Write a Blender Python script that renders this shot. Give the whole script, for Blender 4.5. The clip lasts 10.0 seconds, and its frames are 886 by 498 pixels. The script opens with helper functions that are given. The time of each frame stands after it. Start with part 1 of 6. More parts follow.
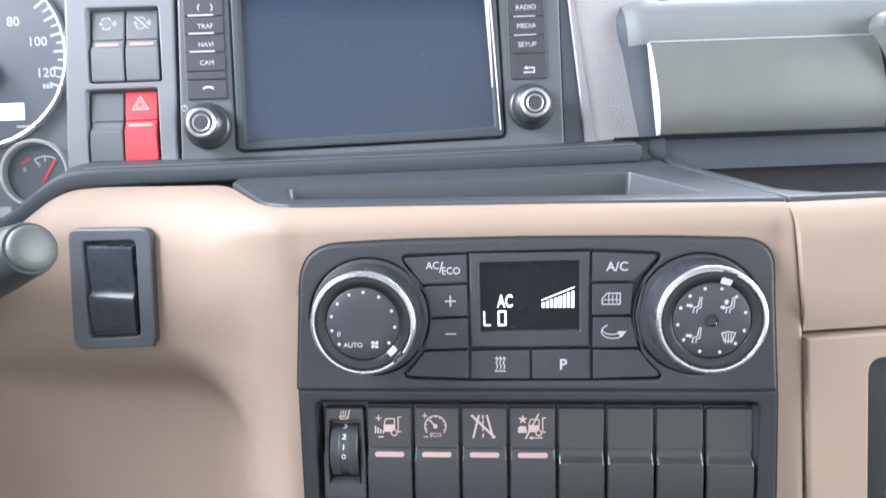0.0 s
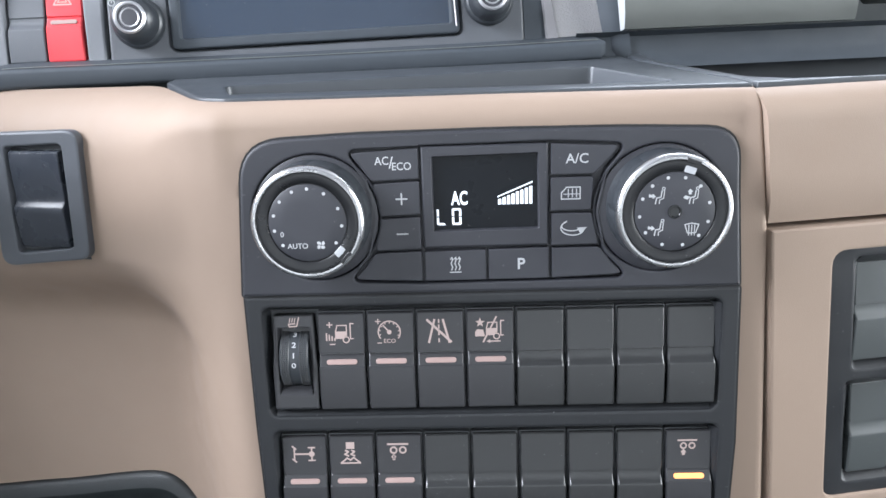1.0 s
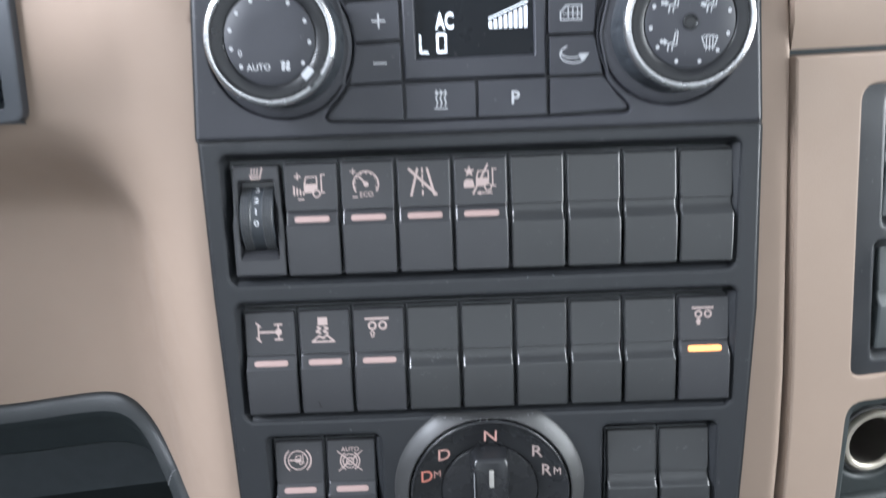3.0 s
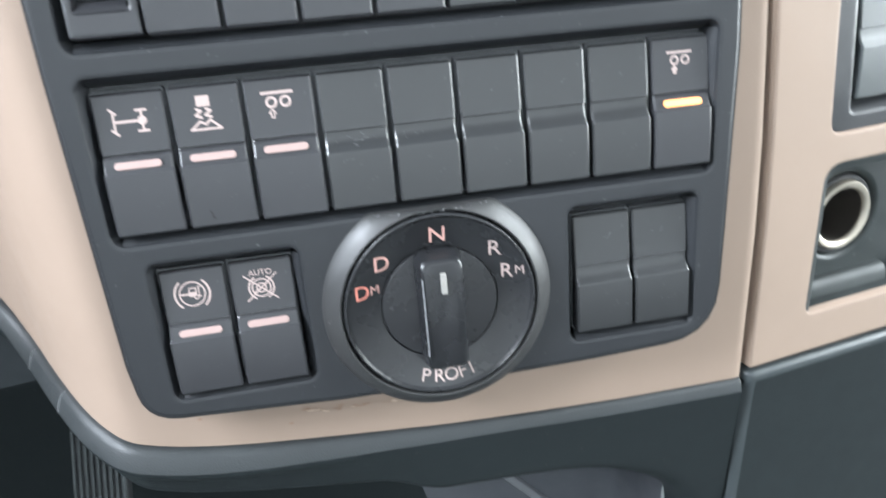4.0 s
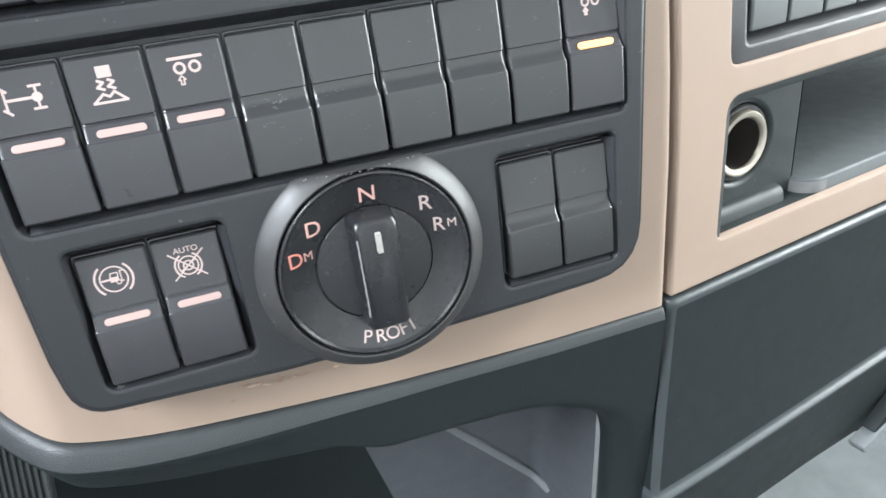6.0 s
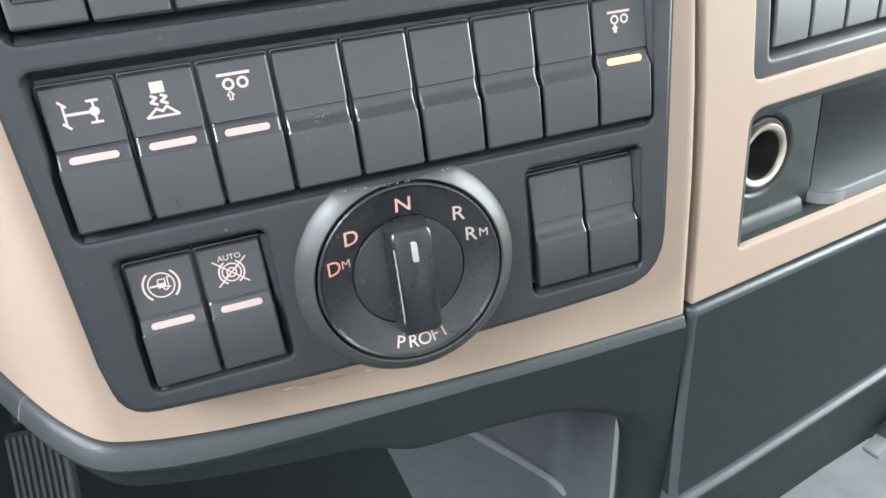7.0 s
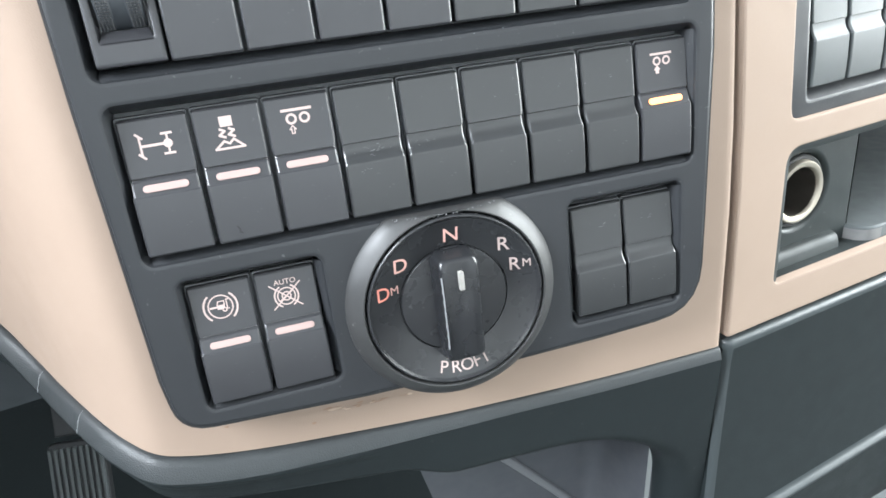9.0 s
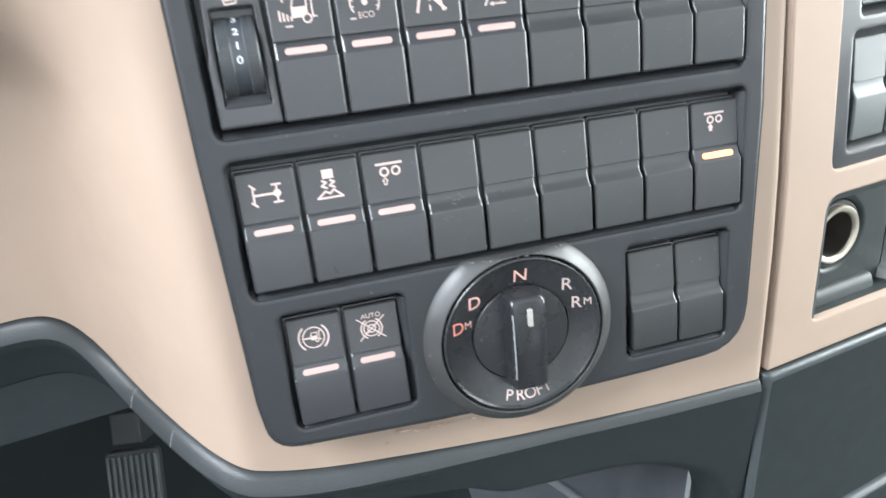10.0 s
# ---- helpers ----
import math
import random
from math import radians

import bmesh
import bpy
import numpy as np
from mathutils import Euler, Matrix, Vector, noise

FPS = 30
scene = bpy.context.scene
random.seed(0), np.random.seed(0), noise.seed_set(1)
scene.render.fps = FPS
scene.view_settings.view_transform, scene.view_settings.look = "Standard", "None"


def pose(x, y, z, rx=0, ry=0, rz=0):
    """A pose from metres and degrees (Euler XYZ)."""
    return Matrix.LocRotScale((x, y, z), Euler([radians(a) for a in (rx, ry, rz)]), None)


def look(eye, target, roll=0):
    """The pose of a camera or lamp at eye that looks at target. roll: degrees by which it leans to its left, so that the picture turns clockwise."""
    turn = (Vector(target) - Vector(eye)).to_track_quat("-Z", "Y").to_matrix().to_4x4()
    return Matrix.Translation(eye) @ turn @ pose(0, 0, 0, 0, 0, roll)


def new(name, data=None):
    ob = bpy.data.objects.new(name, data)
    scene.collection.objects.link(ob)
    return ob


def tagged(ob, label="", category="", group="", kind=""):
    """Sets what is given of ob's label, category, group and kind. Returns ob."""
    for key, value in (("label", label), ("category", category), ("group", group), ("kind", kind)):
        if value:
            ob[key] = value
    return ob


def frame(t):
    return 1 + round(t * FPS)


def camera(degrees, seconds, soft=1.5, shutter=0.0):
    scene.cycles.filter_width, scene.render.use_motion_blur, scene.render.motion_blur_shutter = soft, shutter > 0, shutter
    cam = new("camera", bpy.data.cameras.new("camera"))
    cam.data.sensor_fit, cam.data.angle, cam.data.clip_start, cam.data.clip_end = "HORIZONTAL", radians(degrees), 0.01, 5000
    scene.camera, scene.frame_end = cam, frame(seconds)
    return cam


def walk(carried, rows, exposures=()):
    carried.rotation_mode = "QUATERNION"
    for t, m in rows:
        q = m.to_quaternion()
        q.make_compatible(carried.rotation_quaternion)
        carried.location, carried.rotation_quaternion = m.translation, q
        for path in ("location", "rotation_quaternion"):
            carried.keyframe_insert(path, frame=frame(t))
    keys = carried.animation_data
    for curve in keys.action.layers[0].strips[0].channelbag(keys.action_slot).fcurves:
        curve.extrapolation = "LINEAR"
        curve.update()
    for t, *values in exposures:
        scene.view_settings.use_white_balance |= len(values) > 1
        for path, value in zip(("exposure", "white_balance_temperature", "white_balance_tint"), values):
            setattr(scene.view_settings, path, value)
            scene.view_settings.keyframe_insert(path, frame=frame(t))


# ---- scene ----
cam = camera(64.43, 10.0, shutter=0.4)
PATH = [
    (0, (-0.0179, -0.2919, 1.1472), (-0.1632, 1.6199, 0.5783), -1.99),
    (0.5, (-0.0304, -0.2805, 1.1323), (-0.1107, 1.605, 0.4702), -2.01),
    (1, (-0.0111, -0.2795, 1.1224), (-0.0745, 1.5798, 0.3882), -2.18),
    (1.5, (-0.0127, -0.2784, 1.1194), (-0.0708, 1.5786, 0.3792), -2.05),
    (2, (-0.0078, -0.2796, 1.1142), (-0.0678, 1.5777, 0.3747), -2.17),
    (2.2, (-0.0084, -0.2794, 1.1113), (-0.0667, 1.5792, 0.375), -2.17),
    (3.3, (-0.0187, -0.2569, 1.0078), (0.0483, 1.6154, 0.3078), -2.34),
    (3.5, (-0.019, -0.2466, 0.9896), (0.1097, 1.5954, 0.2212), -2.6),
    (4, (-0.0341, -0.227, 0.9675), (0.2587, 1.5123, 0.0247), -3.45),
    (4.5, (-0.0042, -0.233, 0.9549), (0.4715, 1.4156, -0.0728), -4.59),
    (5, (-0.0319, -0.2163, 0.9658), (0.5828, 1.3552, -0.1077), -5.58),
    (5.5, (-0.0312, -0.2275, 0.9654), (0.5199, 1.3726, -0.1005), -4.83),
    (6, (-0.0429, -0.2242, 0.9656), (0.4809, 1.3938, -0.0869), -4.62),
    (7.5, (-0.056, -0.2295, 0.9771), (0.4412, 1.4071, -0.0594), -4.42),
    (8, (-0.06, -0.2316, 0.9787), (0.4248, 1.4259, -0.0301), -4.41),
    (8.5, (-0.058, -0.2307, 0.9777), (0.4099, 1.437, -0.0222), -4.34),
    (9, (-0.0632, -0.2321, 0.98), (0.3935, 1.4505, -0.0), -4.38),
    (9.5, (-0.0703, -0.2334, 0.9849), (0.3663, 1.464, 0.0215), -4.21),
    (10, (-0.0887, -0.2435, 1.0043), (0.3302, 1.4675, 0.0571), -4.01),
]
EXPOSURE = [(0.0, 0.38, 6030, 14.5), (0.8, 0.10, 6050, 13), (2.2, 0.13, 6030, 13), (3.4, 0.40, 5900, 11), (4.0, 0.76, 5930, 9), (5.0, 0.80, 6050, 9), (5.5, 0.72, 6120, 9.5), (6.0, 0.78, 6130, 9.4), (10.0, 0.91, 6090, 9)]
walk(cam, [(t, look(eye, target, roll)) for t, eye, target, roll in PATH], EXPOSURE)

# ---- daylight: overcast sky through the cab windows ----
world = bpy.data.worlds.new("sky")
scene.world = world
world.use_nodes = True
nt = world.node_tree
bg = nt.nodes["Background"]
sky = nt.nodes.new("ShaderNodeTexSky")
sky.sky_type = "NISHITA"
sky.sun_disc = False
sky.sun_elevation, sky.sun_rotation = radians(40), radians(-70)
nt.links.new(sky.outputs["Color"], bg.inputs["Color"])
bg.inputs["Strength"].default_value = 0.12


def lamp(name, kind, m, energy, color, **kw):
    data = bpy.data.lights.new(name, kind)
    data.energy, data.color = energy, color
    for k, v in kw.items():
        if k == "size":
            data.shape, data.size, data.size_y = "RECTANGLE", v[0], v[1]
        if k == "angle":
            data.angle = radians(v)
    ob = new(name, data)
    ob.matrix_basis = m
    return ob


lamp("sun", "SUN", look((-3, -1.5, 3.2), (0, 0, 0.9)), 0.8, (1, 0.97, 0.93), angle=12)
lamp("windscreen_daylight", "AREA", look((0.2, 0.98, 1.70), (0.0, -0.6, 1.5)), 60, (0.90, 0.96, 1.0), size=(1.9, 0.68))
lamp("driver_window_daylight", "AREA", look((-0.98, -0.12, 1.60), (0.1, 0.0, 0.98)), 46, (0.95, 0.98, 1.0), size=(0.85, 0.56))
lamp("passenger_door_daylight", "AREA", look((1.48, -0.2, 1.30), (0.0, 0.0, 0.95)), 47, (0.98, 1.0, 0.95), size=(0.8, 1.1))

from mathutils import geometry

# ---- materials ----


def material(name, color, rough=0.5, metal=0.0, grain=0.0, grain_size=0.0006, mottle=0.06, mottle_size=0.03, rough_var=0.08,
             leather=0.0, cell=0.0012, scratch=0.0, coat=0.0, spec=0.5):
    """A procedural surface: base colour with mottling, fine grain or leather cells as relief, and uneven gloss."""
    m = bpy.data.materials.new(name)
    m.use_nodes = True
    t = m.node_tree
    b = t.nodes["Principled BSDF"]
    co = t.nodes.new("ShaderNodeTexCoord")
    n1 = t.nodes.new("ShaderNodeTexNoise")
    n1.inputs["Scale"].default_value = 1 / mottle_size
    n1.inputs["Detail"].default_value = 6
    t.links.new(co.outputs["Object"], n1.inputs["Vector"])
    ramp = t.nodes.new("ShaderNodeMix")
    ramp.data_type = "RGBA"
    ramp.inputs[6].default_value = (*[c * (1 - mottle) for c in color], 1)
    ramp.inputs[7].default_value = (*[min(1, c * (1 + mottle)) for c in color], 1)
    t.links.new(n1.outputs["Fac"], ramp.inputs[0])
    last = ramp.outputs[2]
    n2 = t.nodes.new("ShaderNodeTexNoise")
    n2.inputs["Scale"].default_value = 1 / max(grain_size, 1e-5)
    n2.inputs["Detail"].default_value = 3
    t.links.new(co.outputs["Object"], n2.inputs["Vector"])
    b.inputs["Metallic"].default_value = metal
    b.inputs["Specular IOR Level"].default_value = spec
    b.inputs["Coat Weight"].default_value = coat
    rr = t.nodes.new("ShaderNodeMapRange")
    rr.inputs["From Min"].default_value, rr.inputs["From Max"].default_value = 0.3, 0.7
    rr.inputs["To Min"].default_value = max(0.02, rough - rough_var)
    rr.inputs["To Max"].default_value = min(1, rough + rough_var)
    n3 = t.nodes.new("ShaderNodeTexNoise")
    n3.inputs["Scale"].default_value = 1 / (mottle_size * 0.45)
    n3.inputs["Detail"].default_value = 8
    t.links.new(co.outputs["Object"], n3.inputs["Vector"])
    t.links.new(n3.outputs["Fac"], rr.inputs["Value"])
    t.links.new(rr.outputs["Result"], b.inputs["Roughness"])
    if scratch:
        # sparse dust specks and light scuffs
        n4 = t.nodes.new("ShaderNodeTexNoise")
        n4.inputs["Scale"].default_value = 420
        n4.inputs["Detail"].default_value = 2
        t.links.new(co.outputs["Object"], n4.inputs["Vector"])
        mr = t.nodes.new("ShaderNodeMapRange")
        mr.inputs["From Min"].default_value, mr.inputs["From Max"].default_value = 0.72, 0.76
        mr.inputs["To Max"].default_value = scratch
        t.links.new(n4.outputs["Fac"], mr.inputs["Value"])
        mix = t.nodes.new("ShaderNodeMix")
        mix.data_type = "RGBA"
        mix.inputs[7].default_value = (0.4, 0.39, 0.38, 1)
        t.links.new(mr.outputs["Result"], mix.inputs[0])
        t.links.new(last, mix.inputs[6])
        last = mix.outputs[2]
    t.links.new(last, b.inputs["Base Color"])
    bump = t.nodes.new("ShaderNodeBump")
    if leather:
        v = t.nodes.new("ShaderNodeTexVoronoi")
        v.feature = "DISTANCE_TO_EDGE"
        v.inputs["Scale"].default_value = 1 / cell
        t.links.new(co.outputs["Object"], v.inputs["Vector"])
        mr = t.nodes.new("ShaderNodeMapRange")
        mr.inputs["From Max"].default_value = 0.25
        t.links.new(v.outputs["Distance"], mr.inputs["Value"])
        bump.inputs["Strength"].default_value = leather
        bump.inputs["Distance"].default_value = 0.0002
        t.links.new(mr.outputs["Result"], bump.inputs["Height"])
        t.links.new(bump.outputs["Normal"], b.inputs["Normal"])
    elif grain:
        bump.inputs["Strength"].default_value = grain
        bump.inputs["Distance"].default_value = 0.0001
        t.links.new(n2.outputs["Fac"], bump.inputs["Height"])
        t.links.new(bump.outputs["Normal"], b.inputs["Normal"])
    return m


def glow(name, color, strength):
    m = bpy.data.materials.new(name)
    m.use_nodes = True
    b = m.node_tree.nodes["Principled BSDF"]
    b.inputs["Base Color"].default_value = (*color, 1)
    b.inputs["Emission Color"].default_value = (*color, 1)
    b.inputs["Emission Strength"].default_value = strength
    return m


TAN = material("tan_leatherette", (0.274, 0.206, 0.160), 0.68, leather=0.14, cell=0.0009, mottle=0.06, mottle_size=0.05, spec=0.3)
TAN_WORN = material("worn_pale_leatherette", (0.40, 0.30, 0.23), 0.6, mottle=0.2, mottle_size=0.002)
TAN_STAIN = material("brown_grime", (0.24, 0.155, 0.105), 0.6, mottle=0.3, mottle_size=0.002)
FRAME = material("soft_black_plastic", (0.0192, 0.0205, 0.0228), 0.38, grain=0.35, grain_size=0.0003, scratch=0.12, spec=0.42)
SWITCH = material("matte_black_switch", (0.022, 0.0222, 0.0247), 0.33, rough_var=0.02, grain=0.25, grain_size=0.00025, spec=0.6, scratch=0.05, mottle=0.15)
BLANK = material("worn_black_blank", (0.017, 0.0178, 0.0186), 0.32, grain=0.2, grain_size=0.00025, spec=0.65, scratch=0.1, mottle=0.08, rough_var=0.02)
DEEP = material("dark_gap_plastic", (0.060, 0.063, 0.067), 0.6)
CLIMATE = material("climate_black_plastic", (0.028, 0.0288, 0.035), 0.45, grain=0.3, grain_size=0.0003, scratch=0.1)
KEY = material("key_black_plastic", (0.033, 0.034, 0.041), 0.5, grain=0.3, grain_size=0.0003, scratch=0.12)
COLLAR = material("gloss_collar_plastic", (0.009, 0.0095, 0.011), 0.3, rough_var=0.04)
KNOB = material("dark_knob_plastic", (0.030, 0.034, 0.039), 0.38, rough_var=0.06, scratch=0.1)
BANK = material("grey_cover_plastic", (0.046, 0.052, 0.053), 0.45, grain=0.25, grain_size=0.00025, scratch=0.06, mottle=0.1, rough_var=0.03, spec=0.45)
ROCKER = material("worn_gloss_rocker", (0.034, 0.039, 0.049), 0.3, rough_var=0.12, scratch=0.4, mottle=0.15)
GLOSS = material("gloss_black_plastic", (0.010, 0.011, 0.012), 0.18, rough_var=0.10, scratch=0.2)
GRIP = material("polished_grip_plastic", (0.013, 0.0135, 0.015), 0.27, rough_var=0.1, scratch=0.08)
DIAL = material("satin_black_dial", (0.017, 0.0175, 0.019), 0.27, rough_var=0.05, scratch=0.1)
BEZEL = material("satin_bezel", (0.030, 0.030, 0.030), 0.46, grain=0.2, grain_size=0.0003, scratch=0.15)
CHROME = material("satin_chrome", (0.66, 0.66, 0.67), 0.27, 1.0, rough_var=0.06)
SATIN = material("satin_ring_metal", (0.55, 0.55, 0.57), 0.38, 0.9, rough_var=0.05)
STEEL = material("dull_nickel", (0.50, 0.455, 0.38), 0.42, 0.85)
PRINT = material("pale_pink_print", (0.39, 0.305, 0.28), 0.5, mottle=0.03)
ROSE_PRINT = material("rose_print", (0.62, 0.36, 0.31), 0.5, mottle=0.05)
RED_PRINT = material("orange_red_print", (0.70, 0.25, 0.19), 0.5, mottle=0.05)
BAR = material("pale_pink_lens", (0.32, 0.225, 0.205), 0.45, mottle=0.04, mottle_size=0.004)
SCUFF_GLINT = material("pale_scuff_and_glint", (0.15, 0.153, 0.156), 0.6, mottle=0.3, mottle_size=0.001)
WHITE = material("white_print", (0.44, 0.45, 0.46), 0.5, mottle=0.03)
FADED_PRINT = material("faded_marker", (0.27, 0.26, 0.24), 0.5, mottle=0.3, mottle_size=0.002)
GREY_PRINT = material("grey_print", (0.42, 0.43, 0.45), 0.5)
AMBER = glow("amber_lamp", (1.0, 0.39, 0.115), 0.98)
LCD_ON = glow("display_segment", (0.9, 0.95, 1.0), 0.55)
LCD = material("dark_display", (0.006, 0.0075, 0.010), 0.3, rough_var=0.05, scratch=0.12, spec=0.2)
SCREEN = material("blue_black_screen", (0.024, 0.036, 0.058), 0.10, rough_var=0.03, scratch=0.08)
RED = material("red_switch", (0.62, 0.045, 0.055), 0.4, grain=0.2, grain_size=0.0003)
RADIO_GREY = material("radio_grey_plastic", (0.080, 0.086, 0.097), 0.48, grain=0.3, grain_size=0.0003, scratch=0.1)
SOFT_SWITCH = material("mid_grey_switch", (0.115, 0.121, 0.131), 0.45, grain=0.25, grain_size=0.00025, scratch=0.15)
PLATE = material("dark_green_grey_plate", (0.020, 0.025, 0.025), 0.5, grain=0.3, grain_size=0.0003, scratch=0.12, spec=0.35)
RIB = material("pale_rib", (0.15, 0.155, 0.165), 0.5)
GREY_DASH = material("blue_grey_dash_plastic", (0.155, 0.162, 0.176), 0.5, grain=0.4, grain_size=0.0005)
GREY_LEATHER = material("grey_leather_grain", (0.27, 0.264, 0.27), 0.55, leather=0.9, cell=0.002)
DASH_PAD = material("grey_dash_pad", (0.14, 0.152, 0.155), 0.62, leather=0.12, cell=0.0016)
SILVER = material("silver_grey_lacquer", (0.125, 0.132, 0.124), 0.45, 0.15, grain=0.1, mottle=0.04)
TRIM = material("pale_trim_plastic", (0.21, 0.203, 0.215), 0.45, grain=0.2)
BEZEL_GLINT = material("bezel_glint", (0.36, 0.34, 0.345), 0.35, rough_var=0.06)
TRAY = material("dark_tray_plastic", (0.052, 0.058, 0.066), 0.36, grain=0.1, grain_size=0.0005, rough_var=0.03, spec=0.5)
LOWER = material("charcoal_lower_plastic", (0.013, 0.0168, 0.0178), 0.5, leather=0.2, cell=0.0008, scratch=0.06, mottle=0.06, rough_var=0.04, spec=0.2)
FOOT = material("slate_footwell_plastic", (0.030, 0.036, 0.040), 0.6, grain=0.3, mottle=0.1)
EDGE_HIGHLIGHT = material("edge_highlight_plastic", (0.038, 0.045, 0.047), 0.42, leather=0.2, cell=0.001)
SURROUND = material("slate_dash_plastic", (0.042, 0.050, 0.060), 0.62, grain=0.35, spec=0.35, grain_size=0.0005)
LEDGE = material("charcoal_grained_trim", (0.023, 0.0265, 0.028), 0.48, leather=0.3, cell=0.0011)
CUBBY = material("grey_felt_plastic", (0.064, 0.068, 0.077), 0.65, grain=0.2, mottle=0.03)
STALK = material("grey_green_plastic", (0.030, 0.036, 0.038), 0.5, grain=0.3)
STALK_CAP = material("grey_cap_plastic", (0.075, 0.083, 0.079), 0.5, grain=0.2)
DUSTY = material("dusty_rubber", (0.15, 0.15, 0.148), 0.7, grain=0.4, mottle=0.25, mottle_size=0.006)
SHADE_NICK = material("black_shade_and_nick", (0.012, 0.012, 0.013), 0.6, grain=0.3)
RUBBER = material("grey_rubber", (0.075, 0.084, 0.086), 0.62, grain=0.5, mottle=0.18, mottle_size=0.02)
CARPET = material("grey_floor_mat", (0.085, 0.092, 0.092), 0.75, grain=1.0, grain_size=0.003, mottle=0.3, mottle_size=0.05)
LINING = material("mid_grey_lining", (0.20, 0.20, 0.205), 0.85, grain=0.4, grain_size=0.002)
REAR_BOUNCE = material("rear_bounce_lining", (0.60, 0.60, 0.585), 0.85, grain=0.4, grain_size=0.002)
CAB = material("light_cab_lining", (0.62, 0.62, 0.61), 0.8, grain=0.4, grain_size=0.002)
GAUGE = material("gauge_face", (0.085, 0.095, 0.115), 0.4)
BARREL = material("tarnished_barrel", (0.060, 0.053, 0.046), 0.4, 0.2, mottle=0.1, mottle_size=0.006)
TYRE = material("black_pedal_rubber", (0.018, 0.019, 0.02), 0.55, grain=0.4)

# ---- mesh helpers (all shapes in millimetres, in the plane of their panel) ----


def thing(name, m, label, category, group="", kind=""):
    ob = new(name)
    ob.empty_display_size = 0.01
    ob.matrix_basis = m
    return tagged(ob, label, category, group, kind)


def finish(me, mat, sharp=40):
    me.transform(Matrix.Scale(0.001, 4))
    me.polygons.foreach_set("use_smooth", [True] * len(me.polygons))
    me.set_sharp_from_angle(angle=radians(sharp))
    me.materials.append(mat)
    return me


def part(name, bm, mat, parent, label="", sharp=40):
    bmesh.ops.recalc_face_normals(bm, faces=bm.faces)
    me = bpy.data.meshes.new(name)
    bm.to_mesh(me)
    bm.free()
    ob = new(name, finish(me, mat, sharp))
    ob.parent = parent
    return tagged(ob, label)


def shared(name, me, parent, label="", at=None):
    ob = new(name, me)
    ob.parent = parent
    if at:
        ob.matrix_basis = Matrix.Translation([a * 0.001 for a in at])
    return tagged(ob, label)


def rrect(w, h, r, cx=0, cy=0, n=5):
    pts = []
    for sx, sy, a0 in ((1, 1, 0), (-1, 1, 90), (-1, -1, 180), (1, -1, 270)):
        for i in range(n + 1):
            a = radians(a0 + 90 * i / n)
            pts.append((cx + sx * (w / 2 - r) + r * math.cos(a), cy + sy * (h / 2 - r) + r * math.sin(a)))
    return pts


def circle(r, n=40, cx=0, cy=0):
    return [(cx + r * math.cos(2 * math.pi * i / n), cy + r * math.sin(2 * math.pi * i / n)) for i in range(n)]


def rounded(corners, n=5):
    """A closed outline from (x, y, radius) corners."""
    out = []
    k = len(corners)
    for i in range(k):
        p, q, s = Vector(corners[i - 1][:2]), Vector(corners[i][:2]), Vector(corners[(i + 1) % k][:2])
        r = corners[i][2]
        if r <= 0:
            out.append(tuple(q))
            continue
        a, b = (p - q).normalized(), (s - q).normalized()
        d = min(r / max(math.tan(a.angle(b) / 2), 0.05), (p - q).length * 0.49, (s - q).length * 0.49)
        e, f = q + a * d, q + b * d
        for j in range(n + 1):
            t = j / n
            out.append(tuple((1 - t) ** 2 * e + 2 * t * (1 - t) * q + t * t * f))
    return out


def area2(pts):
    return sum(pts[i - 1][0] * pts[i][1] - pts[i][0] * pts[i - 1][1] for i in range(len(pts)))


def offset(pts, d):
    """The outline moved inward by d."""
    s = 1 if area2(pts) > 0 else -1
    out = []
    k = len(pts)
    for i in range(k):
        a, b, c = Vector(pts[i - 1]), Vector(pts[i]), Vector(pts[(i + 1) % k])
        n1, n2 = (b - a), (c - b)
        if n1.length < 1e-6:
            n1 = n2
        if n2.length < 1e-6:
            n2 = n1
        n1, n2 = Vector((-n1.y, n1.x)).normalized(), Vector((-n2.y, n2.x)).normalized()
        n = (n1 + n2)
        n = n / max(n.length_squared / 2, 0.35)
        out.append(Vector((b.x + s * d * n.x, b.y + s * d * n.y)))
    # corners tighter than the offset collapse instead of folding over
    bad = [(out[(i + 1) % k] - out[i]).dot(Vector(pts[(i + 1) % k]) - Vector(pts[i])) <= 0 for i in range(k)]
    if any(bad) and not all(bad):
        i0 = bad.index(False)
        i = i0
        while i < i0 + k:
            if bad[i % k]:
                j = i
                while bad[j % k]:
                    j += 1
                run = range(i, j + 1)
                mid = sum((out[q % k] for q in run), Vector((0, 0))) / len(run)
                way = (Vector(pts[j % k]) - Vector(pts[i % k])).normalized()
                for q in run:
                    out[q % k] = mid + way * 0.03 * (q - (i + j) / 2)
                i = j
            i += 1
    return [tuple(p) for p in out]


def ring(bm, pts, z):
    return [bm.verts.new((x, y, z)) for x, y in pts]


def bridge(bm, a, b):
    k = len(a)
    for i in range(k):
        bm.faces.new((a[i - 1], a[i], b[i], b[i - 1]))


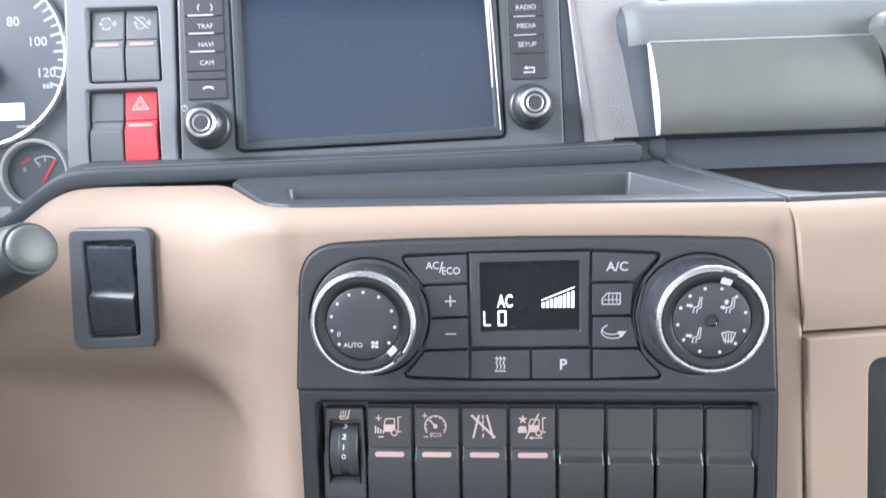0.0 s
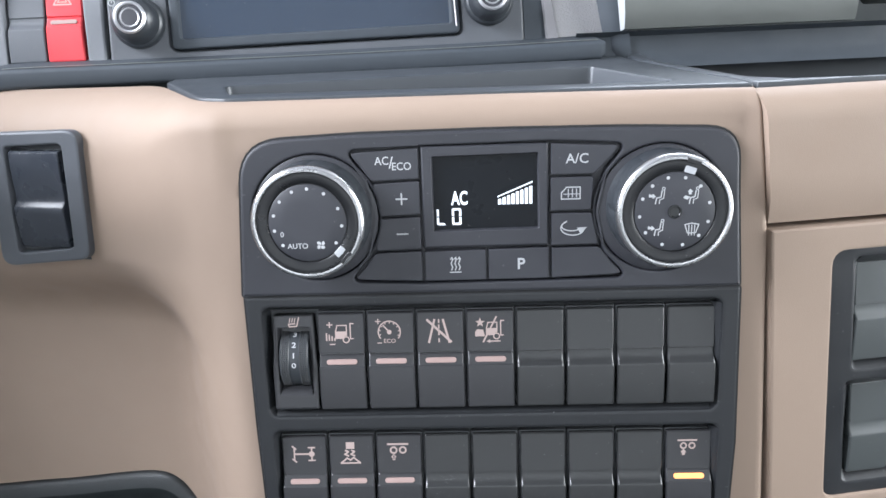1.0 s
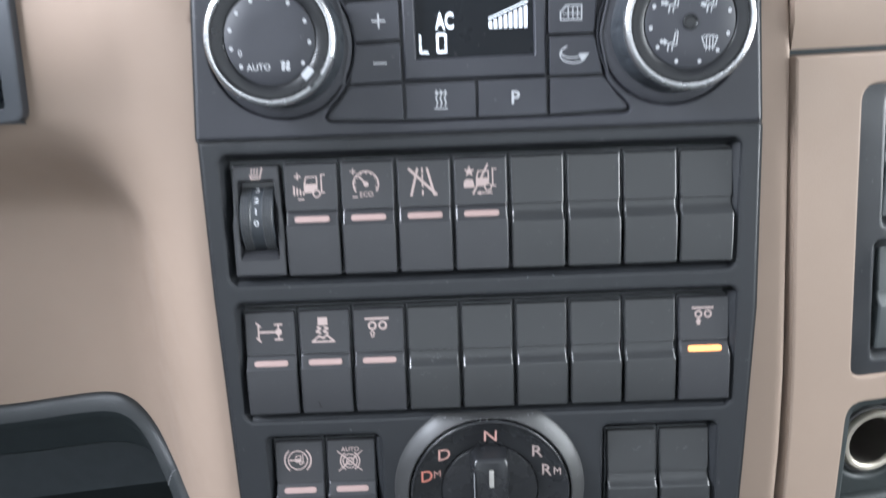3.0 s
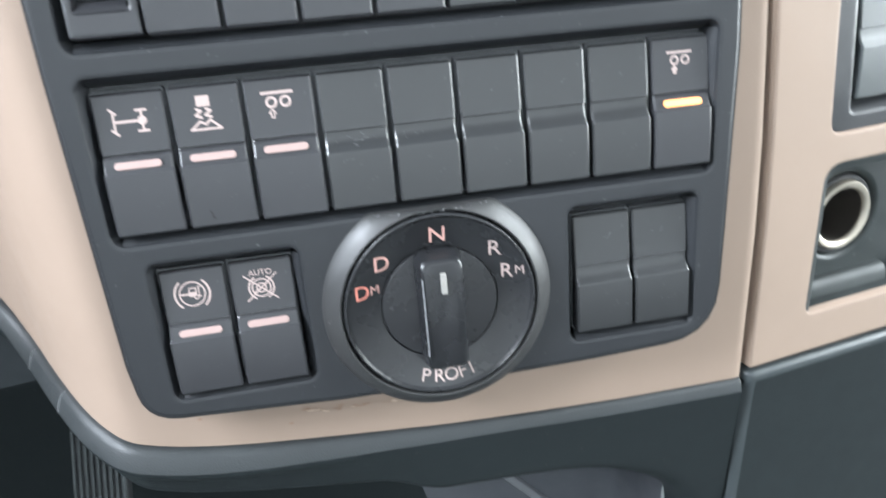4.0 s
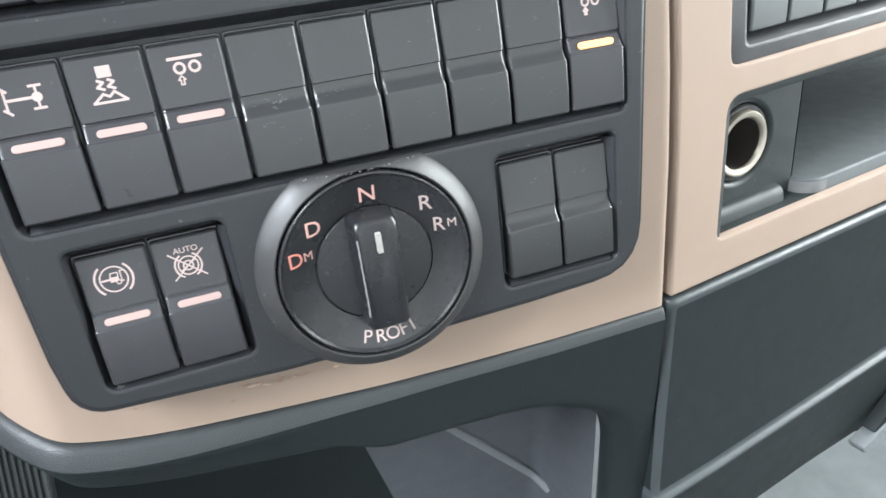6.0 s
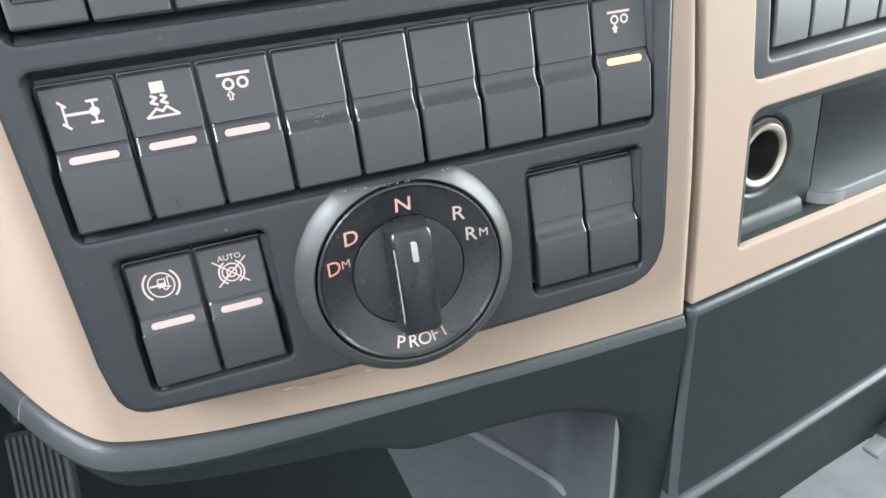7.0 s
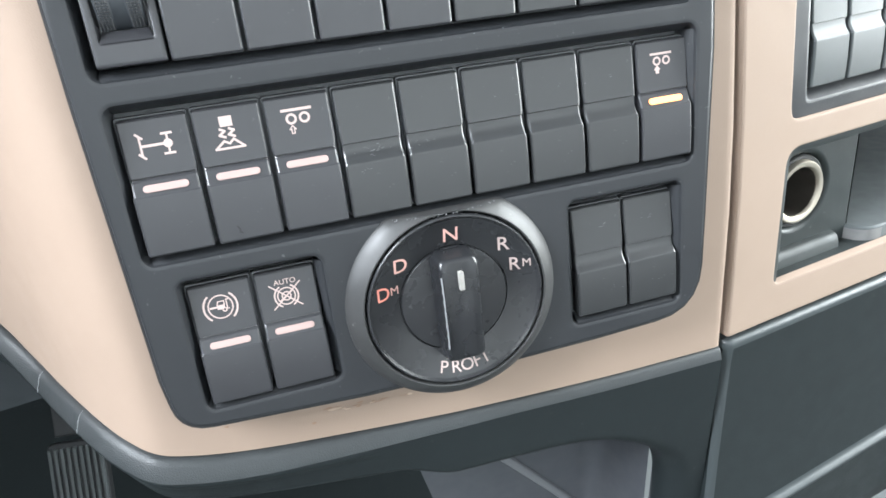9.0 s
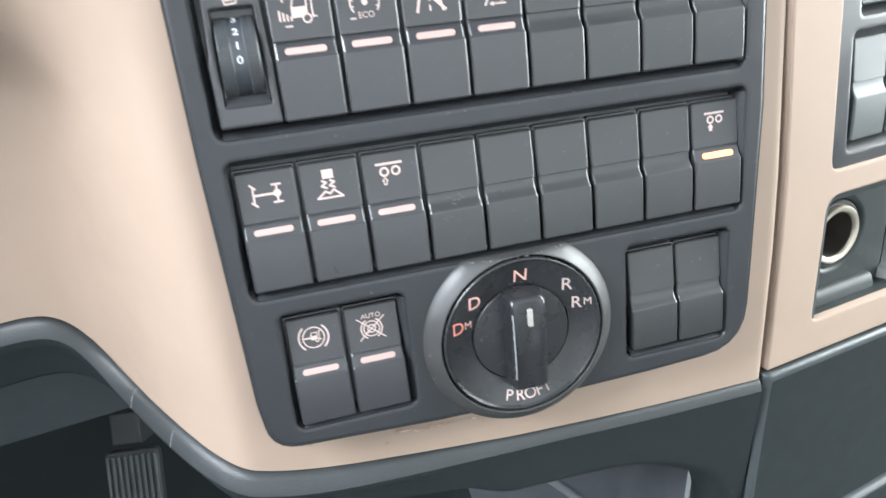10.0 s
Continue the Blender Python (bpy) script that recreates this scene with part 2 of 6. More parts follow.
def slab(bm, pts, z0, z1, bevel=0.4, n=2, cap=True, bottom=False):
    """A plate with the outline pts, from z0 up to z1, its upper edge rounded."""
    last = ring(bm, pts, z0)
    if bottom:
        bm.faces.new(last)
    for i in range(n + 1):
        a = radians(90 * i / n)
        nxt = ring(bm, offset(pts, bevel * (1 - math.cos(a))), z1 - bevel + bevel * math.sin(a))
        bridge(bm, last, nxt)
        last = nxt
    if cap:
        nxt = ring(bm, offset(pts, bevel + min(0.25, bevel)), z1)
        bridge(bm, last, nxt)
        last = nxt
        bm.faces.new(last)
    return last


def lathe(bm, profile, n=48, cx=0, cy=0, close=False):
    last = None
    for r, z in profile:
        now = [bm.verts.new((cx, cy, z))] if r <= 0 else ring(bm, circle(r, n, cx, cy), z)
        if last:
            if len(now) == 1:
                for i in range(n):
                    bm.faces.new((last[i - 1], last[i], now[0]))
            elif len(last) == 1:
                for i in range(n):
                    bm.faces.new((last[0], now[i - 1], now[i]))
            else:
                bridge(bm, last, now)
        last = now


def box(bm, x0, x1, y0, y1, z0, z1, bevel=0.0):
    pts = [(x0, y0), (x1, y0), (x1, y1), (x0, y1)]
    if bevel:
        slab(bm, pts, z0, z1, bevel, 2, True, True)
    else:
        a, b = ring(bm, pts, z0), ring(bm, pts, z1)
        bm.faces.new(a), bm.faces.new(b)
        bridge(bm, a, b)


def stroke(bm, pts, width, z, closed=False, lift=0.0):
    """A flat printed line through pts."""
    if closed:
        pts = list(pts) + [pts[0]]
    for i in range(len(pts) - 1):
        a, b = Vector(pts[i]), Vector(pts[i + 1])
        d = (b - a)
        if d.length < 1e-6:
            continue
        d.normalize()
        n = Vector((-d.y, d.x)) * width / 2
        a, b = a - d * width * 0.35, b + d * width * 0.35
        zz = z + 0.004 * (i % 7) + lift
        bm.faces.new([bm.verts.new((p.x, p.y, zz)) for p in (a - n, b - n, b + n, a + n)])


def arc(cx, cy, r, a0, a1, n=14, ry=None):
    return [(cx + r * math.cos(radians(a0 + (a1 - a0) * i / n)), cy + (ry or r) * math.sin(radians(a0 + (a1 - a0) * i / n))) for i in range(n + 1)]


def patch(bm, pts, z):
    bm.faces.new([bm.verts.new((x, y, z)) for x, y in pts])


def text(body, size, mat, parent, x, y, z, name="lettering", turn=0.0, width=1.0, bold=0.0, spacing=1.0):
    """Lettering in the built-in font, size millimetres high, centred on x, y."""
    cu = bpy.data.curves.new(name, "FONT")
    cu.body, cu.size, cu.align_x, cu.align_y = body, size * 1.38, "CENTER", "CENTER"
    cu.extrude, cu.offset, cu.space_character = 0.03, bold, spacing
    cu.resolution_u = 3
    tmp = new(name, cu)
    me = bpy.data.meshes.new_from_object(tmp)
    bpy.data.objects.remove(tmp)
    bpy.data.curves.remove(cu)
    me.transform(Matrix.Translation((x, y, z)) @ Matrix.Rotation(radians(turn), 4, "Z") @ Matrix.Diagonal((width, 1, 1, 1)))
    me.name = name
    me.materials.clear()
    ob = new(name, finish(me, mat))
    ob.parent = parent
    return ob


def grid_mesh(bm, rows):
    """Quads over rows of points of equal length."""
    vs = [[bm.verts.new(p) for p in r] for r in rows]
    for i in range(len(vs) - 1):
        for j in range(len(vs[0]) - 1):
            bm.faces.new((vs[i][j], vs[i][j + 1], vs[i + 1][j + 1], vs[i + 1][j]))
    return vs


def plate_with_holes(bm, outer, holes, z, edge, depth, rim=1.2, slope=1.6):
    """A plate at height z: its outer edge falls by edge, each hole has a rounded rim and sloping walls down to a floor."""
    loops = []
    top = ring(bm, offset(outer, 1.2), z)
    inside = ring(bm, offset(outer, 1.7), z)
    bridge(bm, inside, top)
    mid = ring(bm, offset(outer, 0.35), z - 0.4)
    low = ring(bm, outer, z - 1.3)
    low2 = ring(bm, outer, z - edge)
    bridge(bm, top, mid), bridge(bm, mid, low), bridge(bm, low, low2)
    loops.append(inside)
    for h in holes:
        a = ring(bm, offset(h, -rim), z)
        a2 = ring(bm, offset(h, -rim - 0.4), z)
        bridge(bm, a2, a)
        b = ring(bm, offset(h, -rim * 0.3), z - 0.3)
        c = ring(bm, h, z - 1.1)
        d = ring(bm, offset(h, slope), z - depth)
        bridge(bm, a, b), bridge(bm, b, c), bridge(bm, c, d)
        bm.faces.new(d)
        loops.append(a2)
    fill(bm, loops)


def fill(bm, loops):
    """Flat faces between the first closed loop and the others."""
    vs = [v for lp in loops for v in lp]
    edges, k = [], 0
    for lp in loops:
        edges += [(k + i, k + (i + 1) % len(lp)) for i in range(len(lp))]
        k += len(lp)
    co, _, faces, ov, _, _ = geometry.delaunay_2d_cdt([v.co.xy for v in vs], edges, [], 1, 1e-4)
    z = vs[0].co.z
    use = [vs[o[0]] if o else bm.verts.new((c.x, c.y, z)) for c, o in zip(co, ov)]

    def within(p, lp):
        odd = False
        for i in range(len(lp)):
            a, b = lp[i - 1].co, lp[i].co
            if (a.y > p.y) != (b.y > p.y) and p.x < (b.x - a.x) * (p.y - a.y) / (b.y - a.y) + a.x:
                odd = not odd
        return odd

    for f in faces:
        q = [use[i] for i in f]
        mid = sum((v.co for v in q), Vector()) / len(q)
        if any(within(mid, lp) for lp in loops[1:]) or not within(mid, loops[0]):
            continue
        if len(set(q)) == 3 and not bm.faces.get(q):
            bm.faces.new(q)


def smooth(t):
    t = min(1.0, max(0.0, t))
    return t * t * (3 - 2 * t)


# ---- the planes of the dashboard ----
PANEL = pose(0, 0, 0.89, 90 - 8.25)                      # centre console face
RIGHT = pose(0.139, 0.0075, 0.87, 90 - 4.86, 0, 8.8)     # passenger side of the dash
RADIO = pose(0, 0.15, 1.083, 75, 0, 6.28)                # upper stack with screen and hazard switch
DRIVER = pose(-0.2345, 0.0642, 1.0205, 90 - 4.86, 0, -8.5)  # tan panel on the driver's side


def on(frame_, x, y, z=0.0):
    return frame_ @ Matrix.Translation((x * 0.001, y * 0.001, z * 0.001))

# ---- cab shell ----


def shell_box(name, label, x0, x1, y0, y1, z0, z1, mat):
    bm = bmesh.new()
    box(bm, x0 * 1000, x1 * 1000, y0 * 1000, y1 * 1000, z0 * 1000, z1 * 1000)
    ob = part(name, bm, mat, None)
    return tagged(ob, label, name.split("_")[0], kind="structure")


shell_box("floor", "grey ribbed rubber cab floor", -1.0, 1.5, -1.4, 1.0, 0.04, 0.1, CARPET)
shell_box("ceiling", "grey cab roof lining", -1.0, 1.5, -1.4, 1.1, 2.15, 2.2, LINING)
# unseen rear wall in two invented tones, to fill and shape reflections on the dash
shell_box("wall_rear_low", "dark lower cab rear wall", -1.0, 1.5, -1.45, -1.4, 0.1, 0.45, LINING)
shell_box("wall_rear", "light grey cab rear wall", -1.0, 1.5, -1.45, -1.4, 0.45, 2.15, REAR_BOUNCE)
for side, x in (("driver", -1.05), ("passenger", 1.5)):
    if side == "driver":
        shell_box("wall_%s_low" % side, "grey lower door lining", x, x + 0.05, -1.4, 1.1, 0.1, 0.95, LINING)
    else:
        # the passenger door stands open
        shell_box("wall_%s_low" % side, "grey cab wall ahead of the open door", x, x + 0.05, 0.5, 1.1, 0.1, 0.95, LINING)
        shell_box("wall_%s_low_back" % side, "grey cab wall behind the open door", x, x + 0.05, -1.4, -0.6, 0.1, 0.95, LINING)
    back = -0.6
    shell_box("wall_%s_back" % side, "grey cab side wall behind the door", x, x + 0.05, -1.4, back, 0.95, 2.15, CAB)
    shell_box("wall_%s_top" % side, "grey lining over the door window", x, x + 0.05, back, 1.1, 1.9, 2.15, CAB)
    shell_box("wall_%s_front" % side, "grey windscreen pillar lining", x, x + 0.05, 0.5, 1.1, 0.95, 1.9, CAB)
shell_box("wall_front_low", "dark firewall below the windscreen", -1.0, 1.5, 1.0, 1.1, 0.1, 1.32, LOWER)
shell_box("wall_front_top", "grey lining over the windscreen", -1.0, 1.5, 1.0, 1.1, 2.05, 2.15, CAB)

# ---- tan console shell ----
SLOPE = 0.145


def face(z):
    return (z - 0.89) * SLOPE


G_LOW = ([-0.45, -0.30, -0.25, -0.225, -0.208, -0.197, -0.188, -0.175, -0.157, -0.146, -0.137, -0.125, -0.112],
         [0.106, 0.101, 0.097, 0.094, 0.0915, 0.0895, 0.084, 0.068, 0.0385, 0.022, 0.011, 0.001, 0.0])
G_UP = ([-0.45, -0.33, -0.285, -0.20, -0.175, -0.145, -0.125, -0.112],
        [0.097, 0.0634, 0.0542, 0.0414, 0.0294, 0.009, 0.001, 0.0])
Z_TOP = ([-0.45, -0.34, -0.32, -0.299, -0.283, -0.271, -0.258], [0.99, 1.030, 1.040, 1.052, 1.0625, 1.0695, 1.0708])
Z_LOW = ([-0.45, -0.335, -0.28, -0.25, -0.23, -0.215, -0.205, -0.196, -0.189, -0.175, -0.15, -0.135, -0.123, -0.1, -0.08, -0.04, 0.0, 0.04, 0.08, 0.139], [0.795, 0.806, 0.812, 0.817, 0.8205, 0.8220, 0.8195, 0.8105, 0.7995, 0.7875, 0.7855, 0.7815, 0.7775, 0.7718, 0.7688, 0.7650, 0.7617, 0.7600, 0.7588, 0.7588])
Y_BACK = ([-0.45, -0.172, -0.133, -0.117, 0.016, 0.117], [0.108, 0.1, 0.044, 0.039, 0.038, 0.034])


def tan_y(z):
    """The tan skin round the panel."""
    return -0.001 + 0.085 * (z - 0.77)


def seam_x(z):
    return float(np.interp(z, [0.70, 0.76, 0.83, 0.87, 0.957, 1.011, 1.074], [0.1375, 0.1385, 0.1382, 0.1365, 0.1297, 0.1252, 0.1165]))


def blurred(xs, table, width):
    """The table read at xs, its kinks rounded over width."""
    k = np.linspace(-width, width, 9)
    return np.mean([np.interp(xs + d, *table) for d in k], axis=0)


def tan_console():
    root = thing("centre_console", Matrix.Identity(4), "tan leatherette centre console and driver knee panel of the dashboard", "console")
    cols = np.concatenate([np.linspace(-0.45, -0.30, 16)[:-1], np.linspace(-0.30, -0.105, 86)[:-1], np.linspace(-0.105, 0.105, 60)[:-1], np.linspace(0.105, 1.0, 18)])
    left = cols[:-18]
    f_low, f_up = blurred(left, G_LOW, 0.005), blurred(left, G_UP, 0.012)
    rows = []
    n_face, n_top, n_flat = 110, 10, 6
    for j in range(n_face + n_top + n_flat):
        line = []
        for i, x in enumerate(cols):
            edge = i >= len(left)
            k = (i - len(left)) / 17 if edge else 0.0
            xx = 0.105 + k * 0.034 if edge else x
            zb = float(np.mean(np.interp([xx - 0.008, xx - 0.004, xx, xx + 0.004, xx + 0.008], *Z_LOW)))
            yb = float(np.mean(np.interp([xx - 0.006, xx, xx + 0.006], *Y_BACK)))
            rz = 0.012 + 0.018 * smooth((-0.13 - xx) / 0.05)
            zt = float(np.mean(np.interp([xx - 0.008, xx, xx + 0.008], *Z_TOP)))
            zf = zt - rz
            z = zb + (zf - zb) * min(1, j / (n_face - 1))
            if edge:
                xx = 0.105 + k * (seam_x(z) - 0.105)
                f = 0.0
            else:
                s = smooth((z - 0.928) / 0.064)
                f = f_low[i] + (f_up[i] - f_low[i]) * s
            # hollow behind the switch panel
            u, v = xx * 1000, (z - 0.89) * 1010
            qx, qy = abs(u) - 88, abs(v - 35) - 107
            d = math.hypot(max(qx, 0), max(qy, 0)) + min(max(qx, qy), 0) - 22
            if d < 0:
                f += 0.045 * min(1, -d / 3)
            y = tan_y(z) + max(0, face(z) + 0.0012 - tan_y(z)) * smooth((z - 0.93) / 0.08) * smooth((0.122 - abs(xx)) / 0.012) + f
            if j >= n_face:
                if j < n_face + n_top:
                    a = radians(90 * (j - n_face + 1) / n_top)
                    hr = min(yb - y, 0.035)
                    y, z = y + hr * (1 - math.cos(a)), zf + rz * math.sin(a)
                else:
                    hr = min(yb - y, 0.035)
                    y, z = y + hr + (yb - y - hr) * (j - n_face - n_top + 1) / n_flat, zt
                if edge:
                    xx = 0.105 + k * (seam_x(z) - 0.105)
            if edge and i == len(cols) - 1:
                y += 0.004
            elif edge and i == len(cols) - 2:
                y += 0.0006
            line.append((xx * 1000, y * 1000, z * 1000))
        rows.append(line)
    bm = bmesh.new()
    vs = grid_mesh(bm, rows)
    # turned-in lower and seam edges
    low = [bm.verts.new((v.co.x, v.co.y + 14, v.co.z - 1.0)) for v in vs[0]]
    for i in range(len(low) - 1):
        bm.faces.new((low[i], low[i + 1], vs[0][i + 1], vs[0][i]))
    sea = [bm.verts.new((r[-1].co.x - 0.5, r[-1].co.y + 16, r[-1].co.z)) for r in vs]
    for i in range(len(sea) - 1):
        bm.faces.new((vs[i][-1], sea[i], sea[i + 1], vs[i + 1][-1]))
    part("skin", bm, TAN, root, sharp=60)
    # small grime marks on the strip under the panel
    for x, z, r in ((-62, 775.5, 1.0), (-96, 784.5, 0.9), (-34, 786.5, 1.1), (-28, 787.5, 0.7)):
        zz = z / 1000
        y = tan_y(zz) * 1000 - 0.3
        bm = bmesh.new()
        bm.faces.new([bm.verts.new((x + r * (1 + 0.3 * math.sin(3 * a)) * math.cos(a), y, z + r * 0.7 * math.sin(a))) for a in [i * math.pi / 5 for i in range(10)]])
        part("stain", bm, TAN_STAIN, root, "small brown grime spot")
    # worn, dirty edge where the panel meets the skin
    rng = random.Random(8)
    for k in range(16):
        u = rng.uniform(-56, -18)
        z = 780.9 - 0.075 * (u + 52) - rng.random() ** 2 * 2.4
        y = tan_y(z / 1000) * 1000 - 0.25 - 0.01 * k
        r, q = rng.uniform(0.8, 3.4), rng.uniform(0.15, 0.5)
        bm = bmesh.new()
        bm.faces.new([bm.verts.new((u + r * math.cos(a) * (1 + 0.25 * math.sin(3 * a + k)), y, z + q * math.sin(a) * (1 + 0.3 * math.cos(2 * a + k)))) for a in [i * math.pi / 6 for i in range(12)]])
        part("scuff", bm, TAN_STAIN if k % 3 else TAN_WORN, root, "brown scuff at the panel edge")
    return root


tan_console()


# ---- passenger side of the dashboard ----


def right_module():
    root = thing("passenger_dash_panel", RIGHT, "tan dashboard panel beside the console with switch bank and storage slot", "dashboard")
    switch_hole = rounded([(19.5, 128, 7), (30, -5, 7), (420, -5, 7), (420, 128, 7)])
    slot_hole = rounded([(30, -18, 9), (29.5, -88, 5), (420, -88, 5), (420, -18, 9)])

    def tan_piece(name, outer, holes):
        bm = bmesh.new()
        plate_with_holes(bm, outer, holes, 0, 14, 4.0, 1.2, 0.6)
        # open the floors of the holes
        dead = [f for f in bm.faces if len(f.verts) > 8 and abs(f.calc_center_median().z + 4.0) < 0.1]
        bmesh.ops.delete(bm, geom=dead, context="FACES")
        part(name, bm, TAN, root, sharp=35)

    def sx(v):
        """The seam beside the console, in this panel's x."""
        return float(np.interp(v, [-112, -60, -20, 15, 50, 107, 143, 203], [0.5, 1.0, 0.8, -1.2, -4.2, -9.0, -12.2, -19.6]))

    left = [(sx(v), v) for v in (139, 120, 90, 60, 30, 0, -30, -60, -90)]
    tan_piece("lower_panel", rounded([(430, -108.5, 1), (430, 140.5, 1), (sx(140), 140.5, 2)] + [(*p, 0) for p in left] + [(sx(-108), -108.5, 2)]), [switch_hole, slot_hole])
    bm = bmesh.new()
    rows = []
    for k in range(12):
        a = radians(90 * max(0, k - 4) / 7)
        v = 143 + (188 - 143) * min(1, k / 4) + 14 * math.sin(a)
        w = -14 * (1 - math.cos(a))
        rows.append([(sx(min(v, 203)) + (430 - sx(min(v, 203))) * i / 12, v, w - (3 if k == 0 else 0)) for i in range(13)])
    rows.insert(0, [(x, y - 0.3, -14) for x, y, z in rows[0]])
    vs = grid_mesh(bm, rows)
    side = [bm.verts.new((r[0].co.x + 0.3, r[0].co.y, r[0].co.z - 14)) for r in vs]
    for i in range(len(side) - 1):
        bm.faces.new((side[i], vs[i][0], vs[i + 1][0], side[i + 1]))
    part("upper_panel", bm, TAN, root, sharp=50)
    # dark switch bank
    bm = bmesh.new()
    inner = [rounded([(32.5, 123.5, 3), (38.0, 66, 3), (414, 66, 3), (414, 123.5, 3)]), rounded([(35.0, 59.5, 3), (40.5, 2.5, 3), (414, 2.5, 3), (414, 59.5, 3)])]
    plate_with_holes(bm, offset(switch_hole, -0.8), inner, -1.6, 8, 6.5, 1.6, 5.5)
    part("switch_bank_frame", bm, FRAME, root, "black plastic frame of the switch bank")
    # storage slot: side wall with socket plate, back, floor and mat
    bm = bmesh.new()
    hole = offset(slot_hole, -0.8)
    rings = [ring(bm, offset(hole, o), w) for o, w in ((0, -2.0), (0.6, -1.4), (3.6, -1.6), (4.6, -2.2), (5.0, -3.4), (5.4, -16.5))]
    for a, b in zip(rings, rings[1:]):
        bridge(bm, a, b)
    # its lower side is a thin lip
    for v in bm.verts:
        if v.co.y < -76:
            v.co.y = -88.8 + (v.co.y + 88.8) * (0.2 if v.co.y < -80 else 0.2 + 0.8 * (v.co.y + 80) / 4)
    part("slot_frame", bm, PLATE, root, "black plastic edge of the storage slot")
    bm = bmesh.new()
    outer = rounded([(31, -16, 6), (31, -90, 3), (101, -90, 3), (101, -16, 1)])
    plate_with_holes(bm, outer, [circle(20.5, 48, 60, -51)], -16, 10, 3.2, 2.2, 1.0)
    bmesh.ops.delete(bm, geom=[f for f in bm.faces if len(f.verts) > 40], context="FACES_ONLY")
    part("socket_plate", bm, PLATE, root, "black plate round the socket")
    bm = bmesh.new()
    for pts in ([(101, -90, -16), (101, -16, -16), (120, -16, -190), (120, -90, -190)], [(120, -90, -190), (120, -16, -190), (425, -16, -190), (425, -90, -190)],
                [(101, -17, -16), (120, -17, -190), (425, -17, -190), (425, -17, -16)], [(31, -88.2, -3), (425, -88.2, -3), (425, -88.2, -192), (31, -88.2, -192)]):
        bm.faces.new([bm.verts.new(p) for p in pts])
    part("slot_liner", bm, PLATE, root)
    bm = bmesh.new()
    slab(bm, [(x, z) for x, z in rounded([(99.0, 4.5, 15), (425, 4.5, 2), (425, 186, 2), (99.0, 186, 2)], 8)], -88.0, -79.8, 1.4, 3)
    bm.transform(Matrix(((1, 0, 0, 0), (0, 0, 1, 0), (0, -1, 0, 0), (0, 0, 0, 1))))
    part("slot_mat", bm, RUBBER, root, "grey rubber mat with a rounded front corner")
    # dusty front face of the mat
    bm = bmesh.new()
    front = [p for p in offset(rounded([(99.0, 4.5, 15), (425, 4.5, 2), (425, 186, 2), (99.0, 186, 2)], 8), -0.15) if p[1] < 22 and p[0] < 420]
    front.sort(key=lambda p: math.atan2(p[1] - 40, p[0] - 160) % (2 * math.pi))
    grid_mesh(bm, [[(x, v, -z) for x, z in front] for v in (-88, -84.5, -81.4)])
    part("mat_edge", bm, DUSTY, root, "dusty pale front face of the mat", sharp=60)
    # rounded foot of the socket plate
    bm = bmesh.new()
    grid_mesh(bm, [[(x, v, w) for v, w in ((-89, -9.5), (-84, -10.2), (-81.6, -11.2), (-80.2, -12.8), (-79.8, -14.4), (-79.6, -16.4))] for x in (31.5, 50, 78, 84, 87, 88)])
    part("plate_foot", bm, PLATE, root, "rounded foot under the socket plate", sharp=60)
    # dust crumbs along the slot edge
    rng = random.Random(4)
    bm = bmesh.new()
    for _ in range(14):
        x, z, r = rng.uniform(36, 116), rng.uniform(-13, -5), rng.uniform(0.2, 0.45)
        bmesh.ops.create_icosphere(bm, subdivisions=1, radius=r, matrix=Matrix.Translation((x, -88.4, z)))
    tagged(part("dust", bm, GREY_PRINT, root), kind="stuff")
    return root


right_module()


def power_socket():
    root = thing("power_socket", on(RIGHT, 60, -51, -18.5), "round twelve-volt power socket with nickel rim in a black plate", "socket")
    bm = bmesh.new()
    lathe(bm, [(19.4, 0), (19.2, 1.0), (18.6, 1.6), (17.2, 1.6), (16.9, 1.0), (16.6, 0)], 48)
    part("collar", bm, BEZEL, root)
    bm = bmesh.new()
    lathe(bm, [(16.9, 0.4), (16.8, 3.0), (16.0, 3.9), (14.2, 3.9), (13.3, 3.2), (12.9, 1.8)], 48)
    part("rim", bm, STEEL, root, "dull nickel rim")
    bm = bmesh.new()
    lathe(bm, [(12.95, 2.2), (12.8, -34), (0, -34)], 40)
    part("barrel", bm, BARREL, root, "dull brown-grey metal barrel")
    bm = bmesh.new()
    lathe(bm, [(2.2, -34), (2.2, -28), (1.4, -27), (0, -27)], 16)
    part("contact", bm, STEEL, root, "metal centre contact")


power_socket()


# ---- dark lower dash ----


# rim of the opening: along the top, round the corner and down the post
RIM = [(-0.03, 0.7262), (0.0, 0.7252), (0.03, 0.7233), (0.055, 0.7208), (0.070, 0.7180), (0.080, 0.7145), (0.09, 0.7098), (0.1, 0.7030), (0.108, 0.6950),
       (0.113, 0.6865), (0.1157, 0.678), (0.1170, 0.665), (0.1176, 0.645), (0.1178, 0.60), (0.1178, 0.52), (0.1178, 0.42)]


def rim_line(n):
    """Evenly spaced, softened points along the rim."""
    p = np.array(RIM)
    d = np.concatenate([[0], np.cumsum(np.hypot(*np.diff(p, axis=0).T))])
    s = np.linspace(0, d[-1], n)
    k = np.linspace(-0.008, 0.008, 9)
    return [np.mean([np.interp(np.clip(s + o, 0, d[-1]), d, p[:, c]) for o in k], axis=0) for c in (0, 1)]


